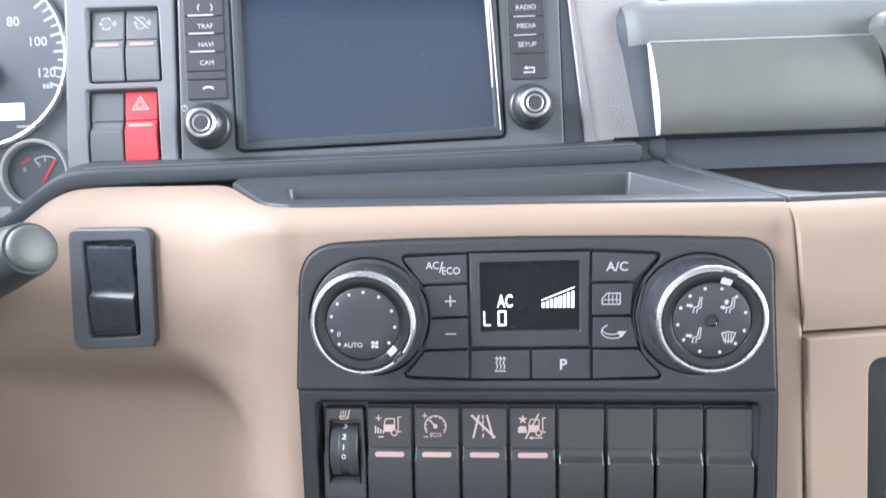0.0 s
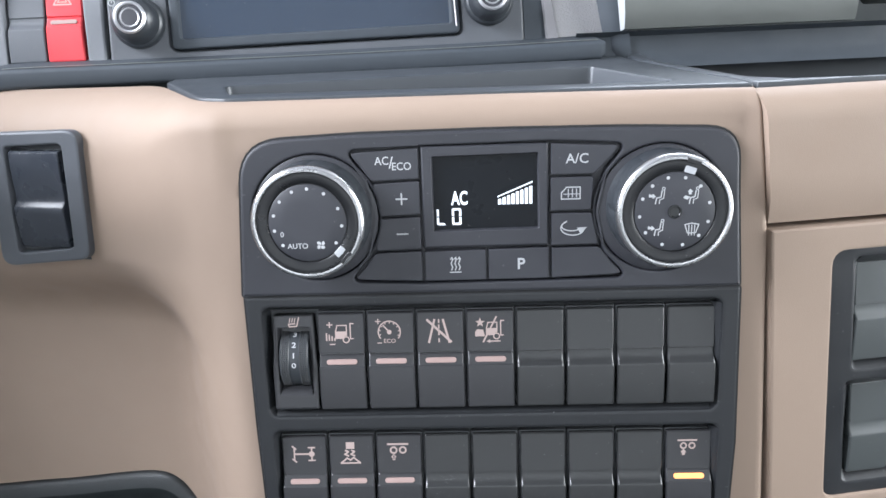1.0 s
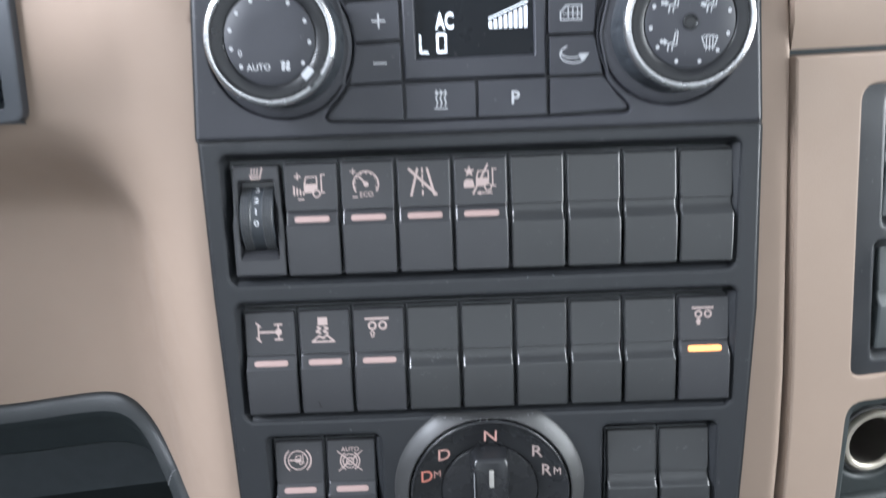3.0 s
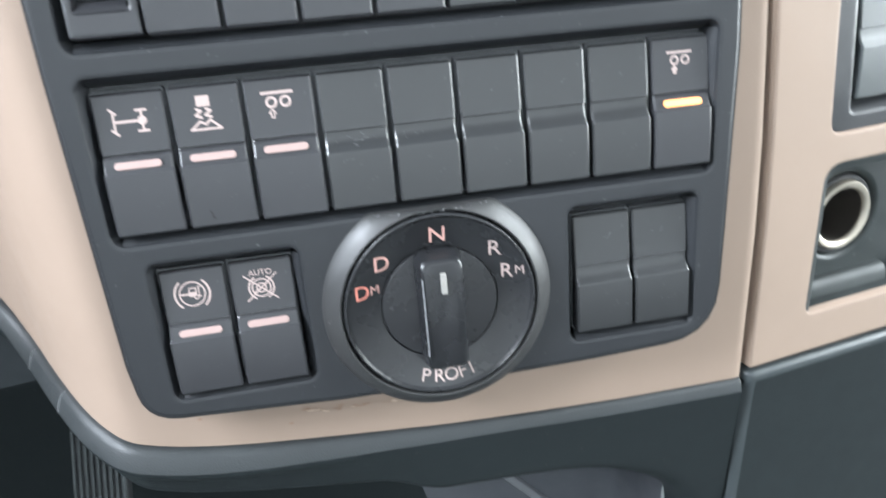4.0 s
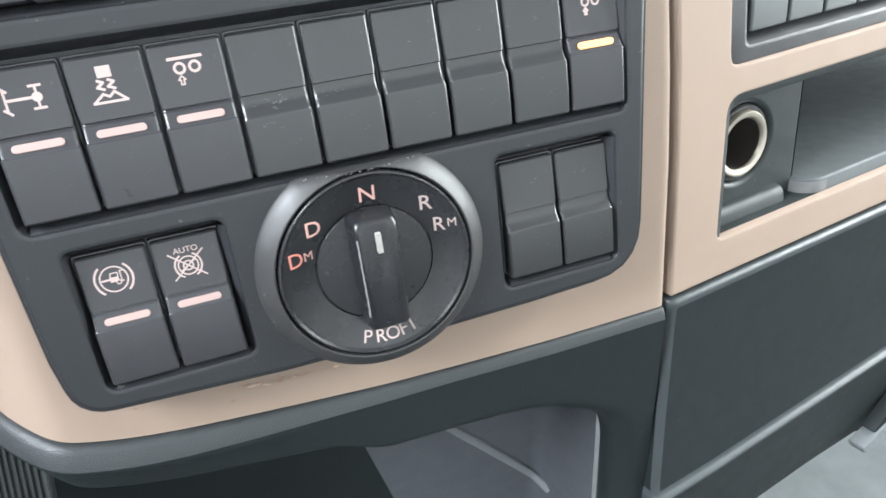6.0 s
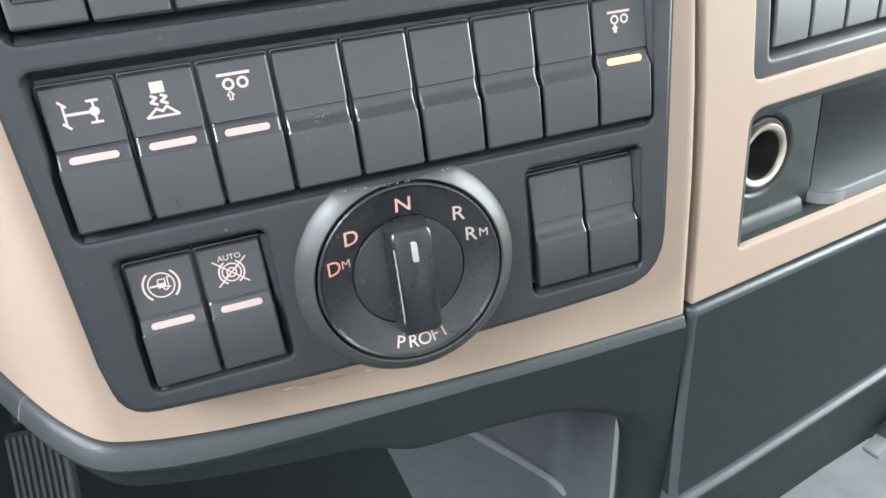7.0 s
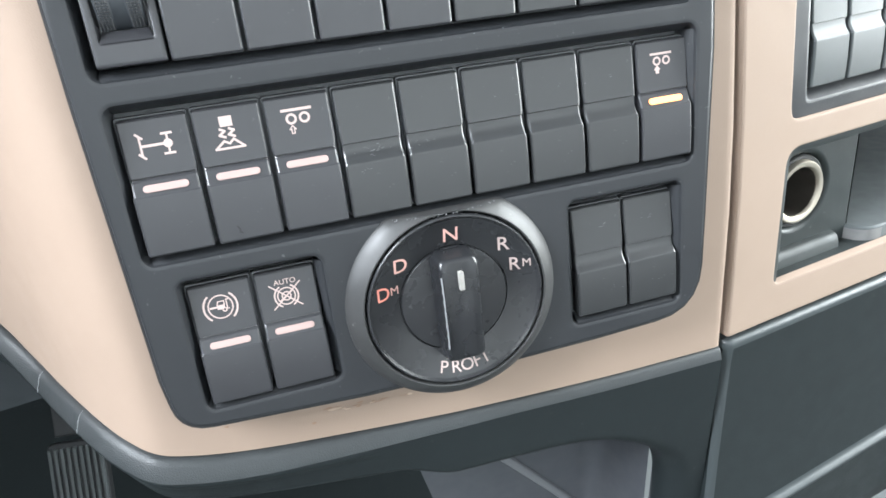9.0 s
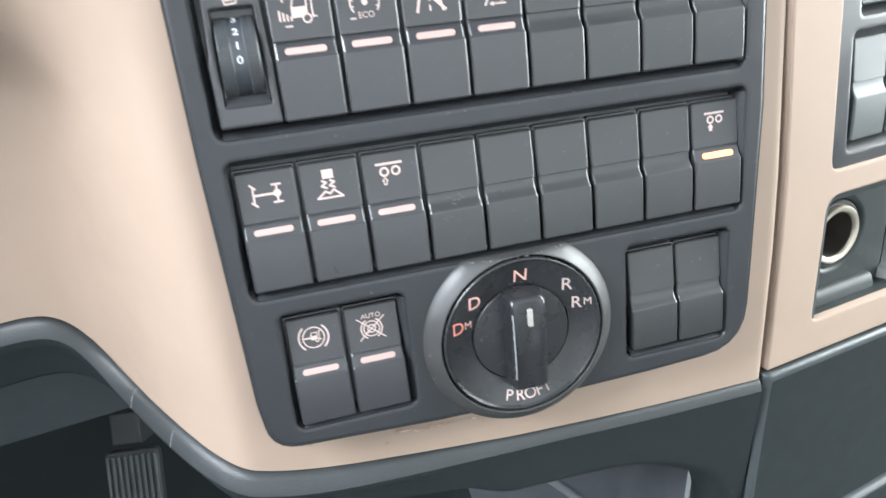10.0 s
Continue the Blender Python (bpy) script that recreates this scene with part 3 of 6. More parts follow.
def lower_console():
    """Charcoal face under the tan skin: a ledge at its upper edge and an arched opening to the cubby."""
    root = thing("lower_console", Matrix.Identity(4), "charcoal lower console under the tan skin with arched open cubby", "console")
    rx, rz = rim_line(150)
    # columns: x at the ledge, foot of the column (x, z) on the flat face, direction and radius of its rolled edge
    cols = [(x, None, Vector((0, -1)), 0.004) for x in np.concatenate([np.linspace(-0.44, -0.27, 12)[:-1], np.linspace(-0.27, -0.1, 52)[:-1], np.linspace(-0.1, -0.031, 14)])]
    for i in range(150):
        a, b = max(0, i - 1), min(149, i + 1)
        e = Vector((rx[b] - rx[a], rz[b] - rz[a])).normalized()
        en = Vector((e.y, -e.x))
        r = 0.004 + 0.0045 * smooth((rx[i] + 0.03) / 0.1) + 0.0042 * smooth((rx[i] - 0.085) / 0.03)
        foot = Vector((rx[i], rz[i])) - en * r
        cols.append((foot.x + 0.003 * smooth((0.7183 - rz[i]) / 0.3) * (1 if rx[i] > 0.05 else 0), foot, en, r))
    x0, f0 = cols[-1][0], cols[-1][1]
    for k in range(1, 8):
        cols.append((x0 + (0.1362 - x0) * k / 7, Vector((f0.x + (0.1362 - f0.x) * k / 7, 0.421)), Vector((0, -1)), 0.001))
    xs = np.array([c[0] for c in cols])
    fl = blurred(xs, G_LOW, 0.005)
    zb = blurred(xs, Z_LOW, 0.008)
    top = [(x, tan_y(zb[i]) + fl[i], zb[i]) for i, x in enumerate(xs)]
    ledge, skirt = [[] for _ in range(6)], [[] for _ in range(17)]
    for i, (x, y, z) in enumerate(top):
        a, b = top[max(0, i - 1)], top[min(len(top) - 1, i + 1)]
        t = Vector((b[0] - a[0], b[1] - a[1])).normalized()
        n = Vector((t.y, -t.x))
        w = smooth((x + 0.12) / 0.16)
        k = 1 - 0.42 * w
        prof = [(-0.012, -0.0005), (0.0006, -0.0008), (0.0022, -0.0016), (0.0036, -0.0034), (0.0056, -0.0078), (0.0062, -0.0096)]
        prof = [(o * k if o > 0 else o, dz * (1 - 0.42 * w)) for o, dz in prof]
        for q, (o, dz) in enumerate(prof):
            ledge[q].append(((x + n.x * o) * 1000, (y + n.y * o) * 1000, (z + dz) * 1000))
        o0, z0 = prof[5][0], z + prof[5][1]
        _, foot, en, r = cols[i]
        h = 0.026 + 0.0022 * smooth((x + 0.13) / 0.13) + 0.011 * smooth((-0.165 - x) / 0.05)
        plain = Vector((x, z - h + r))
        s = smooth((x + 0.03) / 0.03)
        foot = plain if foot is None else plain.lerp(foot, s)
        for q in range(10):
            f = q / 9
            oo = o0 + (0.0006 * math.sin(math.pi * min(1, f * 3)) if w < 0.5 else 0) - 0.005 * f * (1 - w)
            skirt[q].append(((x + (foot.x - x) * f + n.x * oo) * 1000, (y + n.y * oo) * 1000, (z0 + (foot.y - z0) * f) * 1000))
        oo = o0 - 0.005 * (1 - w)
        for q in range(7):
            c = radians(15 * (q + 1)) if q < 6 else 0
            d, back = (en * r * math.sin(c), r * (1 - math.cos(c))) if q < 6 else (en * r, r + 0.006)
            skirt[10 + q].append(((foot.x + d.x + n.x * (oo - back)) * 1000, (y + n.y * (oo - back)) * 1000, (foot.y + d.y) * 1000))
    for name, rows, mat, label in (("ledge", ledge, LEDGE, "grained rounded ledge, cracked at the driver side"), ("face_panel", skirt, LOWER, "")):
        bm = bmesh.new()
        vs = grid_mesh(bm, rows)
        end = [bm.verts.new((r[-1].co.x + 0.4, r[-1].co.y + 0.8, r[-1].co.z)) for r in vs]
        end2 = [bm.verts.new((r[-1].co.x + 0.6, r[-1].co.y + 14, r[-1].co.z)) for r in vs]
        for q in range(len(vs) - 1):
            bm.faces.new((vs[q][-1], end[q], end[q + 1], vs[q + 1][-1]))
            bm.faces.new((end[q], end2[q], end2[q + 1], end[q + 1]))
        part(name, bm, mat, root, label, sharp=60)
    # two short cracks in the ledge
    for x in (-0.1545, -0.174):
        bm = bmesh.new()
        i = int(np.argmin(abs(xs - x)))
        for k in range(1, 5):
            p, q = Vector(ledge[k][i]), Vector(ledge[k + 1][i])
            s = Vector((0.22, 0.13, 0))
            up = Vector((-0.3, -0.25, 0.05))
            bm.faces.new([bm.verts.new(c) for c in (p - s + up, p + s + up, q + s * 0.6 + up, q - s * 0.6 + up)])
        part("crack", bm, GREY_PRINT, root, "pale crack across the ledge")

    def liner(x, z):
        s = (760 - z) / 340
        return float(np.interp(x, [-40, 20, 80, 106, 114, 118, 121], [64, 62, 58, 55, 50, 40, 24])) + 40 * s * float(np.interp(x, [112, 121], [1, 0]))

    bm = bmesh.new()
    grid_mesh(bm, [[(x, liner(x, z), z) for x in np.linspace(-14 + max(0, 690 - z) * 0.22, 121, 40)] for z in np.linspace(768, 420, 14)])
    part("cubby_liner", bm, CUBBY, root, "grey liner of the cubby", sharp=80)
    bm = bmesh.new()
    a, b = Vector((22, 677)), Vector((114, 561))
    across = Vector((b.y - a.y, a.x - b.x)).normalized()
    rows = []
    for k in range(15):
        p = a.lerp(b, k / 14)
        rows.append([(p.x + across.x * c, liner(p.x, p.y) - h, p.y + across.y * c) for c, h in ((-3.4, -1), (-2.6, 2.2), (-1.8, 2.8), (1.8, 2.8), (2.6, 2.2), (3.4, -1))])
    grid_mesh(bm, rows)
    part("cubby_rib", bm, RIB, root, "pale raised rib across the liner", sharp=60)
    bm = bmesh.new()
    box(bm, 122, 152, 15, 21, 420, 757)
    part("gap_filler", bm, DEEP, root, "dark strip behind the seam")


lower_console()


def glovebox():
    root = thing("glovebox", on(RIGHT, 0, 0, 0), "charcoal plastic glovebox door with a pale ridge below the tan panel", "glovebox")
    # door: rounded top and side edges, ledge along the bottom, lighter kick panel below
    prof = [(-110.6, -12), (-110.4, -0.6), (-110.8, 0.6), (-111.6, 1.5), (-112.8, 1.9), (-115, 1.7), (-119, 1.2), (-130, 0.9), (-180, 0.3), (-226, 0.3), (-229.5, 1.0)]
    ridge = [(-229.5, 0.8), (-232.5, 1.0), (-233.6, 2.0), (-234.6, 3.6), (-236.0, 4.2), (-237.4, 3.6), (-238.6, 1.6), (-241.5, 0.2)]
    kick = [(-241.5, 0.2), (-246, -1.0), (-270, -5), (-300, -9), (-312, -10), (-314, -13), (-314, -40)]
    xs = [0, 0.3, 1.0, 2.0, 3.1, 4.4, 40, 70, 100, 150, 200, 250, 300, 360, 430]
    edge = [-14, -3.0, -2.1, -1.0, -0.25, 0] + [0] * 9

    def at(i, v, w):
        x, e = xs[i], edge[i]
        rise = (0.075 * max(0, x - 20) - 5) * smooth((-150 - v) / 60)
        if v < -290:
            rise -= 0.5 * max(0, x - 195) * smooth((-290 - v) / 20)
        return (x - 0.5 - (0.045 * (-112 - v) if i < 6 else 0.045 * (-112 - v) * max(0, 1 - x / 40)), v + rise, w + e)

    # ridge and rounded edges: same plastic, light caught there painted as a paler colour
    every = range(len(xs))
    for name, rows, cols, mat, label in (("door", prof[5:], every[5:], LOWER, ""), ("top_edge", prof[:6], every, EDGE_HIGHLIGHT, "polished rounded top edge"), ("side_edge", prof[5:], every[1:6], EDGE_HIGHLIGHT, "rounded side edge, its highlight put into the colour"),
                                         ("side_wall", prof[5:], every[:2], LOWER, ""),
                                         ("ridge", ridge, every, EDGE_HIGHLIGHT, "rounded ridge along the door, its highlight put into the colour"), ("kick_panel", kick, every, LOWER, "grey-green panel under the ridge")):
        bm = bmesh.new()
        grid_mesh(bm, [[at(i, v, w) for i in cols] for v, w in rows])
        part(name, bm, mat, root, label, sharp=60)
    bm = bmesh.new()
    slab(bm, rounded([(186, -304, 2), (229, -288, 2), (231, -293, 2), (191, -312, 3)]), -6, 5, 1.5, 2)
    part("latch_pad", bm, DASH_PAD, root, "pale latch pad under the door")
    bm = bmesh.new()
    slab(bm, rounded([(196, -300, 2), (226, -274, 6), (256, -257, 3), (252, -268, 4), (230, -290, 3)]), -6, 3.5, 1.5, 2)
    part("latch_cover", bm, LOWER, root, "dark latch cover")
    bm = bmesh.new()
    slab(bm, rounded([(221, -206, 3), (227, -190, 5), (250, -176, 3), (250, -202, 3)]), -4, 2.2, 1.0, 2)
    part("door_pull", bm, DASH_PAD, root, "pale door pull on the glovebox")


glovebox()


def pedal():
    root = thing("accelerator_pedal", pose(-0.256, 0.262, 0.55, 62, 0, -8), "black ribbed rubber accelerator pedal in the dark footwell", "pedal")
    bm = bmesh.new()
    slab(bm, rrect(46, 150, 5, 0, -45), -10, -2, 1.5, 2)
    part("plate", bm, TYRE, root)
    for i in range(9):
        bm = bmesh.new()
        box(bm, -21 + i * 5, -18.4 + i * 5, -116, 26, -2, 1.2, 0.8)
        part("rib", bm, RUBBER, root, "grey rubber rib")
    bm = bmesh.new()
    box(bm, -18, 8, 34, 62, -160, -8, 2)
    part("arm", bm, TYRE, root)


pedal()


def footwell():
    bm = bmesh.new()
    box(bm, -900, 135, 420, 440, 100, 760)
    tagged(part("footwell_bulkhead", bm, LOWER, None), "charcoal bulkhead lining behind the pedals", "bulkhead", kind="structure")
    bm = bmesh.new()
    front = [(-450, 150, 690), (-286, 150, 706.5), (-205, 150, 715), (-178, 150, 716), (-178, 150, 790), (-450, 150, 800)]
    a, b = [bm.verts.new(p) for p in front], [bm.verts.new((x, y + 60, z)) for x, y, z in front]
    bm.faces.new(a), bm.faces.new(b)
    bridge(bm, a, b)
    tagged(part("knee_tray", bm, FOOT, None), "charcoal plastic cover under the knee panel", "cover", kind="structure")


footwell()

# ---- switches ----
SWITCH_MESH = {}


def rocker_mesh(w, h, mat, lit):
    key = (w, h, mat.name, lit)
    if key in SWITCH_MESH:
        return SWITCH_MESH[key]
    t, b = h / 2, -h / 2
    # upper half leans in towards its top, the strip below the crease faces up, the lower half stands proud
    c, s = (3.5, -2.4) if lit else (3.3, -3.2)
    lean = lambda v: -1.45 - (v - c) * 0.115
    # a lit rocker has a flat strip for its bar, a blank one a hollow that steepens towards the ridge
    strip = [(c - 0.35, -1.9), (c - 0.9, -1.35), (s + 0.6, 0.45), (s + 0.12, 0.92), (s - 0.4, 1.0)] if lit else \
        [(c - 0.3, -2.05), (c - 1.5, -1.95), (c - 2.8, -1.6), (c - 4.0, -1.05), (s + 1.4, -0.3), (s + 0.6, 0.42), (s + 0.28, 0.68), (s - 0.05, 0.86), (s - 0.4, 0.96), (s - 0.9, 1.02)]
    prof = [(t, -10), (t, lean(t) - 1.2), (t - 0.25, lean(t) - 0.4), (t - 0.9, lean(t - 0.9)), (t * 0.6, lean(t * 0.6)), (c + 2.5, lean(c + 2.5)), (c + 0.45, lean(c)), (c + 0.1, -2.1),
            *strip, (b * 0.6, 1.5), (b + 0.9, 1.4), (b + 0.25, 1.05), (b, 0.3), (b, -10)]
    n = len(prof)
    cols = [(-1, -10, 1), (-1, -0.75, 1), (-1, -0.28, 0.975), (-1, 0, 0.93), (0, 0, 0), (1, 0, 0.93), (1, -0.28, 0.975), (1, -0.75, 1), (1, -10, 1)]
    rows = []
    for k, (v, z) in enumerate(prof):
        pinch = 0.9 if k in (0, 1, n - 2, n - 1) else 0.35 if k in (2, n - 3) else 0
        # the waist at the crease
        waist = 0.25 if 6 <= k < n - 7 else 0
        line = []
        for sgn, dz, f in cols:
            u = sgn * (w / 2 * f - pinch - waist)
            line.append((u, v, -10 if dz == -10 or z == -10 else z + dz))
        rows.append(line)
    bm = bmesh.new()
    grid_mesh(bm, rows)
    bmesh.ops.recalc_face_normals(bm, faces=bm.faces)
    me = bpy.data.meshes.new("button")
    bm.to_mesh(me)
    bm.free()
    SWITCH_MESH[key] = finish(me, mat, 16)
    return me


def housing_mesh(w, h):
    """The socket rim that the rocker tilts in."""
    key = ("housing", w, h)
    if key not in SWITCH_MESH:
        bm = bmesh.new()
        a, b = rrect(w + 0.9, h + 1.0, 1.0, n=2), rrect(w - 1.2, h - 1.2, 0.8, n=2)
        lo, hi, inn = ring(bm, a, -10), ring(bm, a, -5.2), ring(bm, b, -5.2)
        bridge(bm, lo, hi), bridge(bm, hi, inn)
        me = bpy.data.meshes.new("housing")
        bmesh.ops.recalc_face_normals(bm, faces=bm.faces)
        bm.to_mesh(me)
        bm.free()
        SWITCH_MESH[key] = finish(me, DEEP)
    return SWITCH_MESH[key]


def bar_mesh(key, mat, length=14.6, width=2.5):
    if key in SWITCH_MESH:
        return SWITCH_MESH[key]
    bm = bmesh.new()
    slab(bm, rrect(length, width, width / 2 - 0.02), -0.6, 0.25, 0.2, 2)
    # laid on the sloping strip
    bm.transform(Matrix.Translation((0, 0.35, -0.05)) @ Matrix.Rotation(radians(-17), 4, "X"))
    bmesh.ops.recalc_face_normals(bm, faces=bm.faces)
    me = bpy.data.meshes.new("indicator")
    bm.to_mesh(me)
    bm.free()
    SWITCH_MESH[key] = finish(me, mat)
    return me


def truck(bm, x, y, s, z, w=0.55):
    """A small truck seen from the side, drawn in lines."""
    p = lambda a, b: (x + a * s, y + b * s)
    patch(bm, [p(-3.2, -2.6), p(0.0, -2.6), p(0.6, -1.6), p(1.7, -1.3), p(1.7, 0.5), p(-3.2, 0.5)], z)
    stroke(bm, [p(-3.0, 0.4), p(-2.3, 3.0), p(1.5, 3.0), p(1.5, 0.4)], w, z + 0.03)
    stroke(bm, [p(4.4, 3.7), p(3.1, 3.7), p(3.1, -2.6), p(4.2, -2.6)], w, z + 0.06)
    stroke(bm, arc(x + 1.3 * s, y - 3.0 * s, 1.25 * s, 0, 360, 12), w, z + 0.09)


def icon_distance(bm, z):
    truck(bm, 1.4, 0.2, 1.15, z)
    for k in range(4):
        stroke(bm, [(-6.4 + k * 1.3, -3.4), (-6.4 + k * 1.3, -0.2 - 0.75 * k)], 0.7, z)
    stroke(bm, [(-6.0, 4.0), (-3.6, 4.0)], 0.6, z)
    stroke(bm, [(-4.8, 2.8), (-4.8, 5.2)], 0.6, z + 0.05)
    stroke(bm, [(-4.8, -5.4), (-2.6, -5.4)], 0.6, z)


def icon_eco(bm, z):
    stroke(bm, arc(0, 0, 5.2, -35, 215, 24), 0.6, z)
    for a in range(-20, 201, 27):
        stroke(bm, [(4.3 * math.cos(radians(a)), 4.3 * math.sin(radians(a))), (5.1 * math.cos(radians(a)), 5.1 * math.sin(radians(a)))], 0.5, z + 0.03)
    stroke(bm, [(0, 0), (-2.8, 3.2)], 0.7, z + 0.06)
    patch(bm, circle(1.1, 12), z + 0.08)
    stroke(bm, [(-6.3, 5.2), (-4.1, 5.2)], 0.5, z)
    stroke(bm, [(-5.2, 4.1), (-5.2, 6.3)], 0.5, z + 0.04)
    stroke(bm, [(-5.6, -5.2), (-3.8, -5.2)], 0.5, z)


def icon_lane(bm, z):
    stroke(bm, [(-4.8, -5.4), (-2.0, 5.4)], 1.0, z)
    stroke(bm, [(4.8, -5.4), (2.0, 5.4)], 1.0, z + 0.03)
    for y in (-4.4, -1.0, 2.2, 4.8):
        stroke(bm, [(0, y - 0.8), (0, y + 0.7)], 0.7, z + 0.05)
    stroke(bm, [(-5.4, 5.4), (5.6, -5.2)], 1.1, z + 0.08)


def icon_collision(bm, z):
    truck(bm, 2.2, 0.3, 1.1, z)
    star = [(-4.0 + (2.4 if k % 2 == 0 else 1.0) * math.sin(k * math.pi / 5), 3.6 + (2.4 if k % 2 == 0 else 1.0) * math.cos(k * math.pi / 5)) for k in range(10)]
    patch(bm, star, z + 0.02)
    patch(bm, [(-6.4, -3.0), (-6.4, -0.8), (-5.4, 0.4), (-2.6, 0.2), (-1.8, -3.0)], z + 0.02)
    stroke(bm, [(-2.6, -5.6), (3.6, 6.2)], 0.8, z + 0.12)
    stroke(bm, [(0.2, -5.4), (5.2, -5.4)], 0.6, z)
    patch(bm, [(-1.2, -5.4), (0.6, -4.5), (0.6, -6.3)], z + 0.02)


def icon_axle(bm, z):
    stroke(bm, [(-4.6, 0), (4.6, 0)], 1.0, z)
    for sx, a in ((-5, 0.9), (5, 0)):
        stroke(bm, [(sx, -3.6), (sx, 3.6)], 0.8, z + 0.03)
        for sy in (-1, 1):
            stroke(bm, [(sx - 1.8 + (0.8 if a else 0), 3.8 * sy + a), (sx + 1.8 - (0.8 if a else 0), 3.8 * sy - a)], 0.9, z + 0.06)
    patch(bm, circle(1.7, 14, 5, 0), z + 0.08)


def icon_slip(bm, z):
    patch(bm, [(-2.2, 2.4), (-2.2, 6.0), (2.2, 6.0), (2.2, 2.4)], z)
    for x in (-1.9, 1.3):
        stroke(bm, [(x - 0.6, 1.6), (x + 0.9, 0.9), (x - 1.0, -0.5), (x + 0.9, -1.3)], 0.85, z + 0.03)
    stroke(bm, [(-5.0, -5.2), (-1.8, -2.6), (0, -3.6), (1.6, -2.2), (5.0, -5.2)], 0.8, z + 0.05, True)


def icon_bogie(bm, z, filled=False):
    stroke(bm, [(-5.2, 4.6), (5.2, 4.6)], 1.0, z)
    for x in (-2.2, 2.6):
        stroke(bm, arc(x, 1.4, 1.6, 0, 360, 14), 0.85, z + 0.03)
    stroke(bm, [(-2.2, -1.0), (-3.3, -2.3), (-2.7, -2.3), (-2.7, -3.8), (-1.7, -3.8), (-1.7, -2.3), (-1.1, -2.3)], 0.45 if not filled else 0.7, z + 0.05, True)
    if filled:
        patch(bm, [(-2.2, -1.0), (-3.3, -2.3), (-2.7, -2.3), (-2.7, -3.8), (-1.7, -3.8), (-1.7, -2.3), (-1.1, -2.3)], z + 0.04)


def icon_brake(bm, z, crossed=False):
    stroke(bm, arc(0, 0, 4.3, 0, 360, 24), 0.5, z)
    stroke(bm, arc(0, 0, 5.9, -48, 48, 12), 0.7, z + 0.03)
    stroke(bm, arc(0, 0, 5.9, 132, 228, 12), 0.7, z + 0.03)
    truck(bm, 0.6, 0.4, 0.55, z + 0.05, 0.4)
    stroke(bm, [(-3.6, 0), (-1.4, 0)], 0.7, z + 0.05)


def icon_hill(bm, z):
    s = 0.8
    stroke(bm, arc(0, -1.2, 4.0 * s, 0, 360, 22), 0.5, z)
    stroke(bm, arc(0, -1.2, 5.4 * s, -60, 60, 10), 0.6, z + 0.03)
    stroke(bm, arc(0, -1.2, 5.4 * s, 120, 240, 10), 0.6, z + 0.03)
    stroke(bm, arc(0, -1.2, 2.0 * s, 0, 360, 14), 0.5, z + 0.04)
    stroke(bm, [(-2.6, -2.8), (2.6, 0.6)], 0.45, z + 0.05)
    stroke(bm, [(-5.6, 3.6), (5.2, -5.6)], 0.5, z + 0.08)
    stroke(bm, [(5.6, 3.6), (-5.2, -5.6)], 0.5, z + 0.12)


def icon_filter(bm, z, crossed=False):
    # filter body with rows of dots, flow going in and coming out
    for i in range(3):
        for k in range(4):
            patch(bm, [(-2.6 + i * 2.0 + 0.45 * math.cos(a), -3.0 + k * 2.0 + 0.45 * math.sin(a)) for a in (0.8, 2.4, 3.9, 5.5)], z)
    stroke(bm, [(-3.6, 2.2), (-2.6, 4.2), (1.8, 4.2), (2.8, 2.2)], 0.5, z + 0.03)
    stroke(bm, [(-3.6, -2.2), (-2.6, -4.2), (1.8, -4.2), (2.8, -2.2)], 0.5, z + 0.03)
    for x in (-5.6, 3.4):
        stroke(bm, [(x, 0), (x + 2.0, 0)], 0.5, z + 0.05)
        stroke(bm, [(x + 1.0, 1.2), (x + 2.2, 0), (x + 1.0, -1.2)], 0.5, z + 0.07)
    stroke(bm, arc(4.4, 0, 2.4, -65, 65, 6), 0.5, z + 0.05)
    if crossed:
        stroke(bm, [(-4.4, 4.8), (5.2, -4.4)], 0.7, z + 0.1)


def icon_hazard(bm, z):
    stroke(bm, [(-4.8, -3.6), (4.8, -3.6), (0, 4.6)], 0.8, z, True)
    stroke(bm, [(-2.5, -2.2), (2.5, -2.2), (0, 2.0)], 0.6, z + 0.03, True)


ICON_MESH = {}


def icon_mesh(func, mat, scale, **kw):
    key = (func, mat.name, scale, tuple(kw.items()))
    if key not in ICON_MESH:
        bm = bmesh.new()
        func(bm, 0.0, **kw)
        # laid on the upper half of the button, which leans in towards the crease
        bm.transform(Matrix.Translation((-0.6, 13.9, -2.6)) @ Matrix.Rotation(radians(-6.56), 4, "X") @ Matrix.Diagonal((scale, scale, 1, 1)))
        bmesh.ops.recalc_face_normals(bm, faces=bm.faces)
        me = bpy.data.meshes.new("icon")
        bm.to_mesh(me)
        bm.free()
        ICON_MESH[key] = finish(me, mat)
    return ICON_MESH[key]


def switch(m, label, icon=None, lit=None, w=22.1, h=46.0, mat=None, print_mat=None, group="", scale=1.0, lettering=None, **kw):
    root = thing("rocker_switch", m, label, "switch", group)
    shared("housing", housing_mesh(w, h), root)
    shared("button", rocker_mesh(w, h, mat or (SWITCH if icon else BLANK), bool(lit)), root)
    if lit:
        shared("indicator", bar_mesh(lit.name, lit), root, "glowing amber indicator bar" if lit is AMBER else "pale pink indicator bar")
    if icon:
        shared("icon", icon_mesh(icon, print_mat or PRINT, scale, **kw), root, "printed pictogram")
    if lettering:
        text(lettering[0], lettering[1], print_mat or PRINT, root, lettering[2], lettering[3], lettering[4], "lettering", bold=0.02)
    return root


